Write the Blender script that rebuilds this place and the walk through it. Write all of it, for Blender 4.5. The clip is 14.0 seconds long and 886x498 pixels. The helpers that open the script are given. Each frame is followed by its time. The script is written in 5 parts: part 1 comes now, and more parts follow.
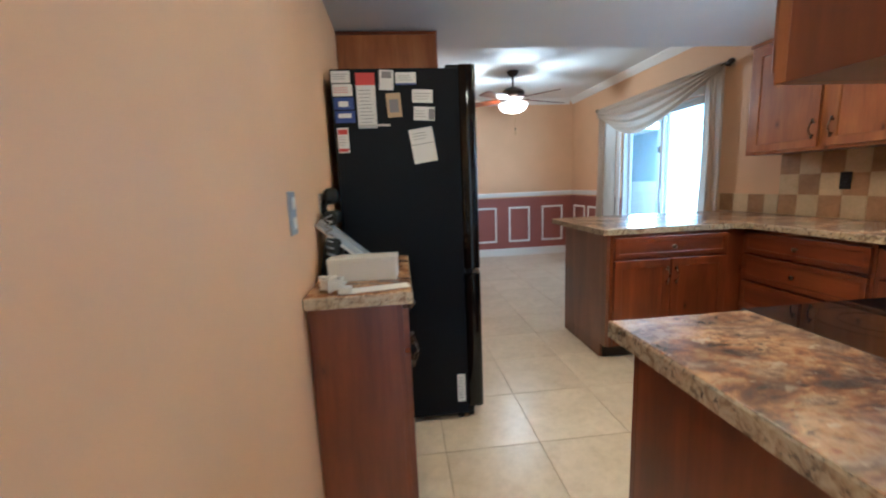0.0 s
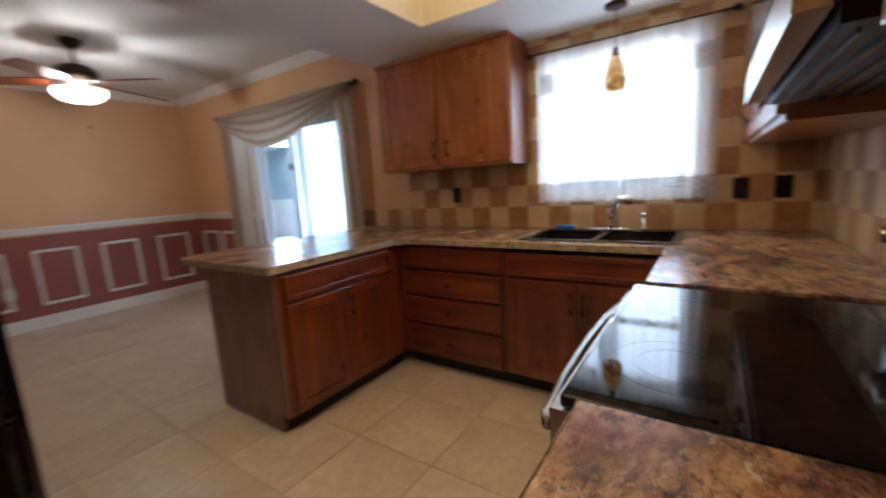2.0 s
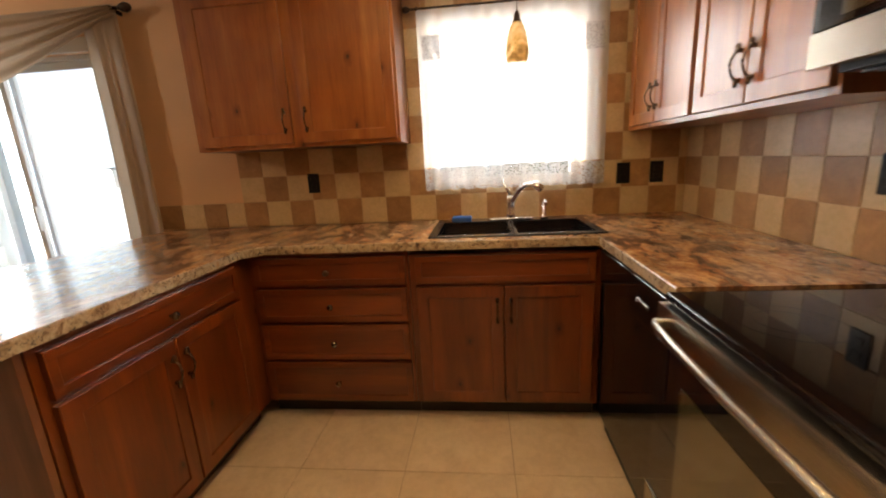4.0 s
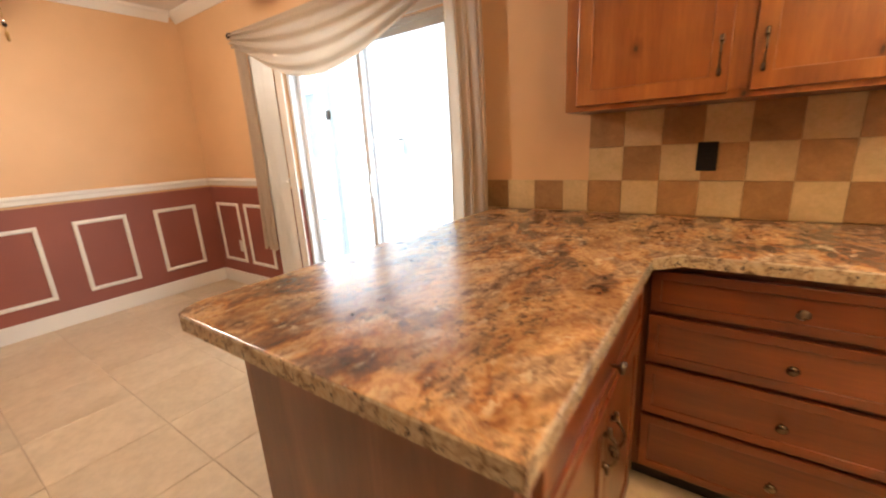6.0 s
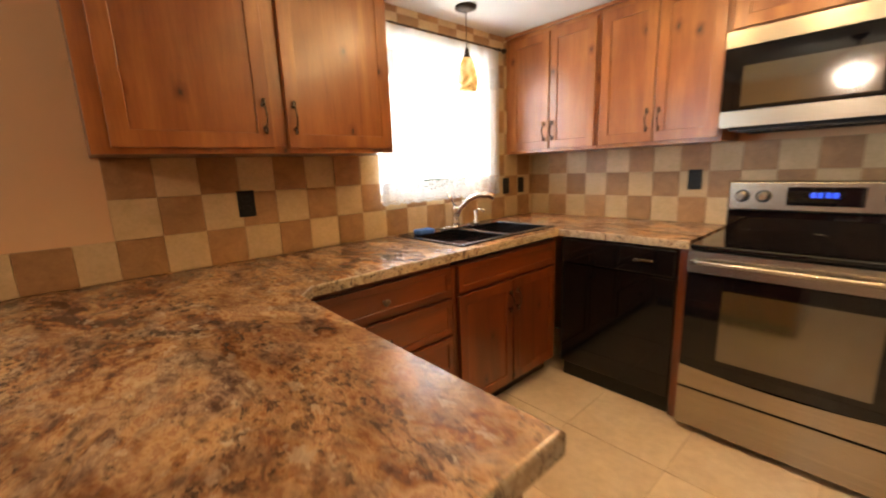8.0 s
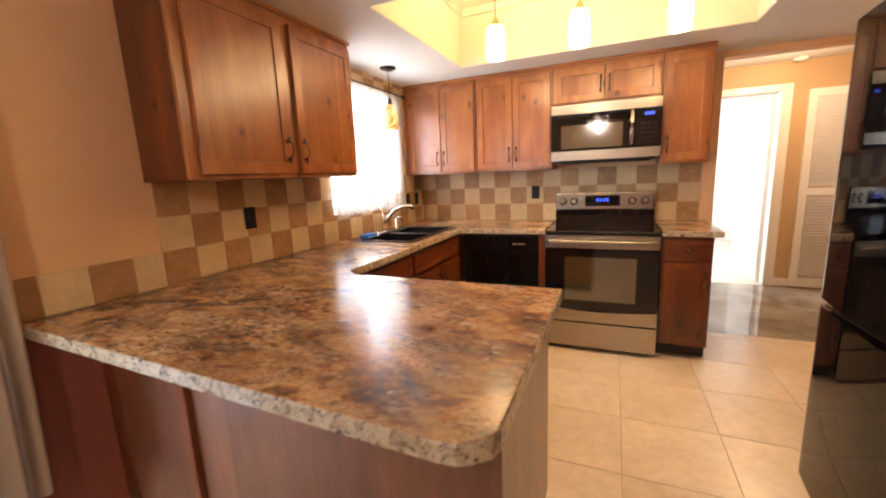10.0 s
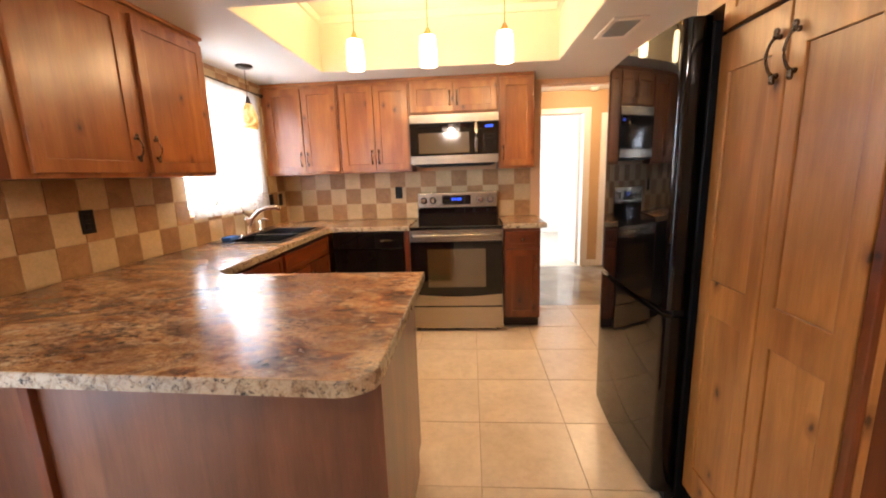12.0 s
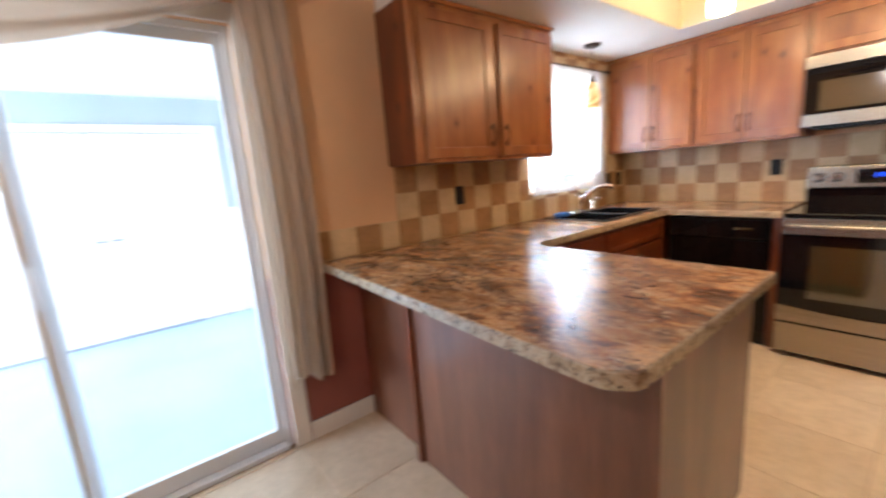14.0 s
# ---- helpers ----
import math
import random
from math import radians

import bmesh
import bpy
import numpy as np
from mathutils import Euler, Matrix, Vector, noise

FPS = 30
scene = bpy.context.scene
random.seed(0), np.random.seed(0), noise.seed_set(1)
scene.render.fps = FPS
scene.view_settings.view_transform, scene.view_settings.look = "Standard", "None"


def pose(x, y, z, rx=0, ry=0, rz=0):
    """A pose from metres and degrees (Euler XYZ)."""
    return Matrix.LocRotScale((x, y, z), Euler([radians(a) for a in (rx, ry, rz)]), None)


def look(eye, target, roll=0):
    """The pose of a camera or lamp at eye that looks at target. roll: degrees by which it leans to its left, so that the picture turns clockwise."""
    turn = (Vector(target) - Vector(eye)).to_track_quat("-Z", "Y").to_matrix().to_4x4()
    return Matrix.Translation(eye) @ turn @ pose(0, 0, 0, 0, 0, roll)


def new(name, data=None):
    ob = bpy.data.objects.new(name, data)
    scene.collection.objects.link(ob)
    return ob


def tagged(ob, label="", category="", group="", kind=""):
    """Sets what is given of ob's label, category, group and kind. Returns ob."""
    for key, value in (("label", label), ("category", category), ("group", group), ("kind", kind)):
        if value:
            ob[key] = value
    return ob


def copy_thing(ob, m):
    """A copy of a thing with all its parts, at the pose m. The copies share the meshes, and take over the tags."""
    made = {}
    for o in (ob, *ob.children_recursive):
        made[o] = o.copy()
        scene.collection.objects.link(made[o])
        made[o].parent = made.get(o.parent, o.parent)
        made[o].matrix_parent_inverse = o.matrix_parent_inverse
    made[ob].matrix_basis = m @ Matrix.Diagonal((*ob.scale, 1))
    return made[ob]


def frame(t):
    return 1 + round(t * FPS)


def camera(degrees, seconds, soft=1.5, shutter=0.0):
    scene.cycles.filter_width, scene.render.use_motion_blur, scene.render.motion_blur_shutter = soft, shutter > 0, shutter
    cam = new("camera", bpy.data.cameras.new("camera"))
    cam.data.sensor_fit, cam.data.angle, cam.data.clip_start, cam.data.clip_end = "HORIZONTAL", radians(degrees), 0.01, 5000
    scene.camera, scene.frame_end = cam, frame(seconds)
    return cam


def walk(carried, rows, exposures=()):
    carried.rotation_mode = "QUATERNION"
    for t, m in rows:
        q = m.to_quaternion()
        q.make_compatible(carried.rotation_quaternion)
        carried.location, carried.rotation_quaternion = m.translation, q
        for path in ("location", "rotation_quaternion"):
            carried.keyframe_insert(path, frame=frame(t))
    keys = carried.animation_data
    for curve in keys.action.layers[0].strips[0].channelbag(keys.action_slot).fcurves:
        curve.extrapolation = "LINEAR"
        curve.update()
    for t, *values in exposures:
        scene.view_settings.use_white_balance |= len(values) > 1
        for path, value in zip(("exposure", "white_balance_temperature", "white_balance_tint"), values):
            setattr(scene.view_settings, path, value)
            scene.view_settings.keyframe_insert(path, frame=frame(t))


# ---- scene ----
cam = camera(96.2, 14.0, soft=2.0, shutter=0.5)
PATH = [
    (0, (0.024, -0.221, 1.271), (0.225, 1.743, 0.952), -2.4),
    (0.5, (0.087, -0.012, 1.268), (0.518, 1.923, 1.002), -2.7),
    (1, (0.146, 0.186, 1.277), (1.011, 1.951, 0.909), -4.0),
    (1.5, (0.264, 0.327, 1.29), (1.473, 1.892, 0.996), -3.1),
    (2, (0.266, 0.475, 1.285), (1.897, 1.587, 0.962), -3.5),
    (2.2, (0.229, 0.533, 1.275), (1.986, 1.425, 0.933), -4.5),
    (4.3, (0.707, 1.24, 1.296), (2.646, 1.44, 0.851), -2.9),
    (4.5, (0.773, 1.306, 1.282), (2.665, 1.752, 0.812), -2.3),
    (5, (0.948, 1.532, 1.286), (2.646, 2.519, 0.907), -0.8),
    (5.5, (0.96, 1.797, 1.273), (2.48, 3.023, 0.838), -2.3),
    (6, (0.99, 2.095, 1.301), (2.56, 3.221, 0.787), -3.3),
    (6.5, (1.144, 2.32, 1.301), (2.859, 3.269, 0.903), -3.8),
    (7, (1.221, 2.455, 1.322), (3.164, 2.56, 0.859), -2.2),
    (7.5, (1.212, 2.617, 1.319), (2.884, 1.615, 0.867), -3.5),
    (8, (1.075, 2.708, 1.309), (2.537, 1.402, 0.913), -2.2),
    (8.5, (1.008, 2.948, 1.356), (2.231, 1.413, 0.974), -1.2),
    (10.8, (1.241, 3.944, 1.366), (1.876, 2.08, 1.016), -2.7),
    (11, (1.24, 3.957, 1.375), (1.82, 2.075, 1.025), -2.4),
    (11.5, (1.184, 3.96, 1.364), (1.556, 2.029, 1.0), -1.2),
    (12, (1.128, 3.967, 1.362), (1.273, 2.008, 0.99), -1.9),
    (12.5, (1.138, 3.951, 1.35), (1.329, 1.996, 0.977), -2.9),
    (13, (1.194, 3.911, 1.344), (1.748, 2.024, 0.981), -5.1),
    (13.5, (1.1, 3.803, 1.331), (2.145, 2.138, 0.959), -2.5),
    (14, (1.016, 3.86, 1.327), (2.572, 2.658, 0.961), -4.5),
]
EXPOSURES = [
    (0.0, 0.16, 4300, -4),
    (0.5, 0.0, 4600, 0),
    (1.0, 0.05, 4750, 2),
    (1.5, 0.08, 5200, 6),
    (2.0, -0.78, 5200, 8),
    (4.5, -0.38, 7300, 12),
    (5.0, -0.34, 6800, 12),
    (5.5, 0.24, 6800, 12),
    (6.5, 0.72, 6800, 11),
    (7.0, 0.22, 6500, 9),
    (7.5, 0.08, 7100, 10),
    (8.5, 0.2, 6700, 12),
    (11.0, 0.38, 6500, 16),
    (12.5, 0.36, 6400, 15),
    (14.0, 0.26, 5550, 10),
]
walk(cam, [(t, look(eye, target, roll)) for t, eye, target, roll in PATH], EXPOSURES)

# ---- world, sun, lamps ----
W = bpy.data.worlds.new("world")
scene.world = W
W.use_nodes = True
_sky = W.node_tree.nodes.new("ShaderNodeTexSky")
_sky.sky_type, _sky.sun_disc = "NISHITA", False
_sky.sun_elevation, _sky.sun_rotation = radians(58), radians(250)
W.node_tree.links.new(_sky.outputs[0], W.node_tree.nodes["Background"].inputs[0])
W.node_tree.nodes["Background"].inputs[1].default_value = 0.12


def lamp(name, kind, m, energy, color, **kw):
    d = bpy.data.lights.new(name, kind)
    d.energy, d.color = energy, color
    for k, v in kw.items():
        if k == "size":
            if kind == "AREA":
                d.shape, d.size, d.size_y = "RECTANGLE", v[0], v[1]
            else:
                d.shadow_soft_size = v
        if k == "angle":
            d.angle = v
    ob = new(name, d)
    ob.matrix_basis = m
    return ob


lamp("sun", "SUN", look((-4, -2, 8), (0, 0, 0)), 3.0, (1.0, 0.95, 0.88), angle=radians(0.5))
lamp("window_daylight", "AREA", look((3.26, 1.015, 1.565), (0, 1.015, 1.565)), 70, (0.86, 0.94, 1.0), size=(1.0, 1.0))
lamp("patio_daylight", "AREA", look((4.6, 8.4, 1.3), (4.6, 0, 1.0)), 530, (0.80, 0.91, 1.0), size=(2.6, 2.0))
# Added fill for the dining floor; the patio's south wall has no opening.
lamp("patio_south_fill", "AREA", look((4.9, 1.7, 1.35), (2.6, 5.2, 0.7)), 58, (0.84, 0.93, 1.0), size=(1.8, 1.7))
lamp("bedroom_daylight", "AREA", look((1.75, -3.2, 1.5), (-1, -3.2, 1.2)), 140, (0.80, 0.92, 1.0), size=(1.5, 1.2))
lamp("fan_bulb", "POINT", pose(1.48, 4.78, 2.158), 50, (1.0, 0.88, 0.74), size=0.06)
# Added spots outside the closed shades, standing in for the pendants' light.
for _x in (1.85, 1.38, 0.90):
    _b = lamp("pendant_up_fill", "SPOT", pose(_x, 1.27, 2.30, 180), 21.0, (1.0, 0.70, 0.38), size=0.03)
    _b.data.spot_size, _b.data.spot_blend = radians(165), 0.6
    _b = lamp("pendant_down_fill", "SPOT", pose(_x, 1.27, 2.028), 23.0, (1.0, 0.68, 0.38), size=0.045)
    _b.data.spot_size, _b.data.spot_blend = radians(124), 0.9
lamp("hall_bulb", "POINT", pose(-0.3, -0.9, 2.25), 30, (1.0, 0.72, 0.42), size=0.08)


# ---- materials ----
def nodes_of(name, rough=0.5, metal=0.0, spec=0.5):
    m = bpy.data.materials.new(name)
    m.use_nodes = True
    n = m.node_tree.nodes
    b = n["Principled BSDF"]
    b.inputs["Roughness"].default_value = rough
    b.inputs["Metallic"].default_value = metal
    b.inputs["Specular IOR Level"].default_value = spec
    return m, n, m.node_tree.links, b


def coords(n, l, scale=(1, 1, 1), shift=True, kind="Object"):
    tc = n.new("ShaderNodeTexCoord")
    mp = n.new("ShaderNodeMapping")
    mp.inputs["Scale"].default_value = scale
    l.new(tc.outputs[kind], mp.inputs["Vector"])
    if shift:
        oi = n.new("ShaderNodeObjectInfo")
        mu = n.new("ShaderNodeMath")
        mu.operation = "MULTIPLY"
        mu.inputs[1].default_value = 37.0
        l.new(oi.outputs["Random"], mu.inputs[0])
        l.new(mu.outputs[0], mp.inputs["Location"])
    return mp.outputs[0]


def noise_tex(n, l, vec, scale, detail=4, rough=0.55, dist=0.0):
    t = n.new("ShaderNodeTexNoise")
    t.inputs["Scale"].default_value, t.inputs["Detail"].default_value = scale, detail
    t.inputs["Roughness"].default_value, t.inputs["Distortion"].default_value = rough, dist
    l.new(vec, t.inputs["Vector"])
    return t.outputs["Fac"]


def ramp(n, l, fac, stops):
    r = n.new("ShaderNodeValToRGB")
    e = r.color_ramp.elements
    while len(e) < len(stops):
        e.new(0.5)
    for el, (p, c) in zip(e, stops):
        el.position, el.color = p, (*c, 1) if len(c) == 3 else c
    l.new(fac, r.inputs[0])
    return r.outputs[0]


def mixc(n, l, fac, a, b, mode="MIX"):
    x = n.new("ShaderNodeMix")
    x.data_type, x.blend_type = "RGBA", mode
    if isinstance(fac, float):
        x.inputs[0].default_value = fac
    else:
        l.new(fac, x.inputs[0])
    for s, v in ((6, a), (7, b)):
        if isinstance(v, tuple):
            x.inputs[s].default_value = (*v, 1)
        else:
            l.new(v, x.inputs[s])
    return x.outputs[2]


def bump(n, l, b, height, strength, dist=0.002):
    x = n.new("ShaderNodeBump")
    x.inputs["Strength"].default_value, x.inputs["Distance"].default_value = strength, dist
    l.new(height, x.inputs["Height"])
    l.new(x.outputs[0], b.inputs["Normal"])


def paint(name, color, rough=0.55, tex=0.25, vary=0.05, scale=220):
    m, n, l, b = nodes_of(name, rough)
    v = coords(n, l, shift=False)
    c = ramp(n, l, noise_tex(n, l, v, 1.7, 3), [(0.3, tuple(x * (1 - vary) for x in color)), (0.7, tuple(min(1, x * (1 + vary)) for x in color))])
    l.new(c, b.inputs["Base Color"])
    bump(n, l, b, noise_tex(n, l, v, scale, 3), tex, 0.001)
    return m


def wood(name, light, mid, dark, along="z", rough=0.34, knots=True):
    m, n, l, b = nodes_of(name, rough)
    s = {"z": (9, 9, 0.9), "x": (0.9, 9, 9), "y": (9, 0.9, 9)}[along]
    v = coords(n, l, s)
    broad = noise_tex(n, l, v, 0.9, 3, 0.5, 0.8)
    fine = noise_tex(n, l, v, 9.0, 5, 0.65, 0.3)
    c = ramp(n, l, broad, [(0.28, dark), (0.5, mid), (0.72, light)])
    c = mixc(n, l, 0.35, c, ramp(n, l, fine, [(0.3, (0.35, 0.3, 0.28)), (0.7, (1, 1, 1))]), "MULTIPLY")
    blotch = noise_tex(n, l, coords(n, l, (1, 1, 1)), 3.2, 3)
    c = mixc(n, l, 0.5, c, ramp(n, l, blotch, [(0.3, (0.62, 0.55, 0.5)), (0.65, (1.05, 1.05, 1.05))]), "MULTIPLY")
    if knots:
        ks = {"z": (4.6, 4.6, 2.9), "x": (2.9, 4.6, 4.6), "y": (4.6, 2.9, 4.6)}[along]
        vo = n.new("ShaderNodeTexVoronoi")
        vo.voronoi_dimensions = "2D"
        vo.inputs["Scale"].default_value = 1.0
        sp = n.new("ShaderNodeSeparateXYZ")
        l.new(coords(n, l, ks), sp.inputs[0])
        ad = n.new("ShaderNodeMath")
        l.new(sp.outputs[0], ad.inputs[0])
        l.new(sp.outputs[1], ad.inputs[1])
        co = n.new("ShaderNodeCombineXYZ")
        l.new(ad.outputs[0], co.inputs[0])
        l.new(sp.outputs[2], co.inputs[1])
        wob = n.new("ShaderNodeVectorMath")
        nt = n.new("ShaderNodeTexNoise")
        nt.inputs["Scale"].default_value = 9.0
        l.new(co.outputs[0], nt.inputs["Vector"])
        wm = n.new("ShaderNodeVectorMath")
        wm.operation = "SCALE"
        wm.inputs["Scale"].default_value = 0.09
        l.new(nt.outputs["Color"], wm.inputs[0])
        l.new(co.outputs[0], wob.inputs[0])
        l.new(wm.outputs[0], wob.inputs[1])
        l.new(wob.outputs[0], vo.inputs["Vector"])
        rare = ramp(n, l, vo.outputs["Color"], [(0.5, (0, 0, 0)), (0.56, (1, 1, 1))])
        k = mixc(n, l, 1.0, ramp(n, l, vo.outputs["Distance"], [(0.015, (0.9, 0.9, 0.9)), (0.045, (0, 0, 0))]), rare, "MULTIPLY")
        halo = ramp(n, l, vo.outputs["Distance"], [(0.03, (0.5, 0.38, 0.3)), (0.13, (1, 1, 1))])
        c = mixc(n, l, rare, c, mixc(n, l, 0.9, c, halo, "MULTIPLY"))
        c = mixc(n, l, k, c, tuple(x * 0.15 for x in dark))
    l.new(c, b.inputs["Base Color"])
    bump(n, l, b, fine, 0.12, 0.001)
    b.inputs["Coat Weight"].default_value = 0.6
    b.inputs["Coat Roughness"].default_value = 0.22
    return m


def plain(name, color, rough=0.4, metal=0.0, grit=0.0, scale=60, spec=0.5):
    m, n, l, b = nodes_of(name, rough, metal, spec)
    b.inputs["Base Color"].default_value = (*color, 1)
    v = coords(n, l)
    f = noise_tex(n, l, v, scale, 3)
    if grit:
        bump(n, l, b, f, grit, 0.0008)
    mr = n.new("ShaderNodeMapRange")
    mr.inputs[3].default_value, mr.inputs[4].default_value = rough * 0.8, min(1, rough * 1.25)
    l.new(noise_tex(n, l, v, 4, 3), mr.inputs[0])
    l.new(mr.outputs[0], b.inputs["Roughness"])
    return m


def tile_mat(name, light, dark, rough=0.35, scale=5, relief=0.15, spread=0.1):
    m, n, l, b = nodes_of(name, rough)
    v = coords(n, l)
    c = ramp(n, l, noise_tex(n, l, v, scale, 5, 0.6, 0.6), [(0.3, dark), (0.68, light)])
    c = mixc(n, l, 0.35, c, ramp(n, l, noise_tex(n, l, v, scale * 7, 4, 0.7), [(0.35, (0.7, 0.66, 0.6)), (0.6, (1, 1, 1))]), "MULTIPLY")
    oi = n.new("ShaderNodeObjectInfo")
    c = mixc(n, l, spread, c, ramp(n, l, oi.outputs["Random"], [(0.0, (0.35, 0.3, 0.25)), (1.0, (1, 1, 1))]), "MULTIPLY")
    l.new(c, b.inputs["Base Color"])
    bump(n, l, b, noise_tex(n, l, v, scale * 5, 4), relief, 0.002)
    return m


def cells(n, l, vec, scale):
    """A random value for each flake of a warped cell pattern."""
    vo = n.new("ShaderNodeTexVoronoi")
    vo.inputs["Scale"].default_value = scale
    l.new(vec, vo.inputs["Vector"])
    sp = n.new("ShaderNodeSeparateXYZ")
    l.new(vo.outputs["Color"], sp.inputs[0])
    return sp.outputs[0]


def blend(n, l, terms, offset=0.0):
    """A weighted sum of values."""
    out = None
    for value, weight in terms:
        m = n.new("ShaderNodeMath")
        m.operation = "MULTIPLY_ADD"
        l.new(value, m.inputs[0])
        m.inputs[1].default_value, m.inputs[2].default_value = weight, offset
        if out is not None:
            l.new(out, m.inputs[2])
        out = m.outputs[0]
    return out


def stone_laminate():
    m, n, l, b = nodes_of("laminate_stone", 0.215, spec=0.5)
    v = coords(n, l, (1, 1.55, 1), shift=False)
    wob = n.new("ShaderNodeTexNoise")
    wob.inputs["Scale"].default_value, wob.inputs["Detail"].default_value = 26, 6
    l.new(v, wob.inputs["Vector"])
    sc, ad = n.new("ShaderNodeVectorMath"), n.new("ShaderNodeVectorMath")
    sc.operation = "SCALE"
    sc.inputs["Scale"].default_value = 0.055
    l.new(wob.outputs["Color"], sc.inputs[0])
    l.new(v, ad.inputs[0])
    l.new(sc.outputs[0], ad.inputs[1])
    w = ad.outputs[0]
    big = noise_tex(n, l, v, 2.7, 5, 0.6, 1.6)
    mid = noise_tex(n, l, v, 11, 8, 0.72, 0.7)
    val = blend(n, l, [(big, 1.15), (mid, 0.72), (cells(n, l, w, 30), 0.085), (cells(n, l, w, 75), 0.055)], -0.505)
    c = ramp(n, l, val, [(0.24, (0.06, 0.04, 0.03)), (0.36, (0.17, 0.08, 0.045)), (0.43, (0.32, 0.15, 0.065)), (0.49, (0.43, 0.25, 0.12)), (0.55, (0.53, 0.345, 0.18)), (0.61, (0.35, 0.175, 0.09)), (0.68, (0.50, 0.33, 0.18)), (0.8, (0.60, 0.46, 0.29))])
    zone = ramp(n, l, noise_tex(n, l, v, 3.1, 6, 0.65, 2.2), [(0.465, (0, 0, 0)), (0.61, (0.8, 0.8, 0.8))])
    grey = ramp(n, l, blend(n, l, [(cells(n, l, w, 46), 0.16), (noise_tex(n, l, v, 20, 7, 0.75, 0.8), 0.84)]), [(0.36, (0.055, 0.04, 0.035)), (0.47, (0.20, 0.135, 0.10)), (0.57, (0.38, 0.27, 0.18)), (0.68, (0.52, 0.42, 0.30))])
    c = mixc(n, l, zone, c, grey)
    dark = ramp(n, l, noise_tex(n, l, v, 3.6, 6, 0.7, 1.2), [(0.50, (0, 0, 0)), (0.58, (1, 1, 1))])
    speck = ramp(n, l, blend(n, l, [(noise_tex(n, l, v, 34, 7, 0.75, 0.5), 0.8), (cells(n, l, w, 60), 0.2)]), [(0.50, (0, 0, 0)), (0.60, (0.85, 0.85, 0.85))])
    c = mixc(n, l, mixc(n, l, 1.0, dark, speck, "MULTIPLY"), c, (0.055, 0.04, 0.035))
    pale = ramp(n, l, blend(n, l, [(noise_tex(n, l, w, 17, 4, 0.55), 0.84), (cells(n, l, w, 34), 0.16)]), [(0.63, (0, 0, 0)), (0.68, (0.6, 0.6, 0.6))])
    c = mixc(n, l, pale, c, (0.60, 0.50, 0.36))
    c = mixc(n, l, 0.9, c, ramp(n, l, noise_tex(n, l, v, 2.0, 6, 0.65, 1.3), [(0.38, (0.60, 0.49, 0.42)), (0.54, (1.22, 1.17, 1.08))]), "MULTIPLY")
    l.new(c, b.inputs["Base Color"])
    bump(n, l, b, noise_tex(n, l, v, 90, 3), 0.12, 0.001)
    return m


def stone_edge():
    m, n, l, b = nodes_of("laminate_edge", 0.25)
    v = coords(n, l, shift=False)
    c = ramp(n, l, noise_tex(n, l, v, 30, 5, 0.7, 0.8), [(0.33, (0.13, 0.08, 0.055)), (0.44, (0.34, 0.25, 0.16)), (0.56, (0.50, 0.41, 0.29)), (0.7, (0.38, 0.23, 0.12))])
    c = mixc(n, l, ramp(n, l, noise_tex(n, l, v, 55, 6, 0.8), [(0.55, (0, 0, 0)), (0.62, (1, 1, 1))]), c, (0.05, 0.045, 0.045))
    l.new(c, b.inputs["Base Color"])
    return m


def steel():
    m, n, l, b = nodes_of("brushed_steel", 0.27, 1.0)
    c = ramp(n, l, noise_tex(n, l, coords(n, l, (2, 300, 300)), 1.0, 2), [(0.3, (0.36, 0.322, 0.27)), (0.7, (0.46, 0.415, 0.35))])
    l.new(c, b.inputs["Base Color"])
    return m


def glow(name, color, strength, rough=0.3):
    m, n, l, b = nodes_of(name, rough)
    b.inputs["Base Color"].default_value = (0.8, 0.75, 0.68, 1)
    b.inputs["Emission Color"].default_value = (*color, 1)
    b.inputs["Emission Strength"].default_value = strength
    return m


def glass(name, tint=(1, 1, 1)):
    m, n, l, b = nodes_of(name, 0.02)
    out = n["Material Output"]
    t = n.new("ShaderNodeBsdfTransparent")
    t.inputs[0].default_value = (*tint, 1)
    g = n.new("ShaderNodeBsdfGlossy")
    g.inputs["Roughness"].default_value = 0.02
    lw = n.new("ShaderNodeLayerWeight")
    lw.inputs[0].default_value = 0.5
    pw = n.new("ShaderNodeMath")
    pw.operation = "POWER"
    pw.inputs[1].default_value = 5.0
    l.new(lw.outputs["Facing"], pw.inputs[0])
    fr = n.new("ShaderNodeMath")
    fr.operation = "MULTIPLY_ADD"
    fr.inputs[1].default_value, fr.inputs[2].default_value = 0.9, 0.03
    l.new(pw.outputs[0], fr.inputs[0])
    mx = n.new("ShaderNodeMixShader")
    for a, s in ((fr.outputs[0], 0), (t.outputs[0], 1), (g.outputs[0], 2)):
        l.new(a, mx.inputs[s])
    l.new(mx.outputs[0], out.inputs[0])
    return m


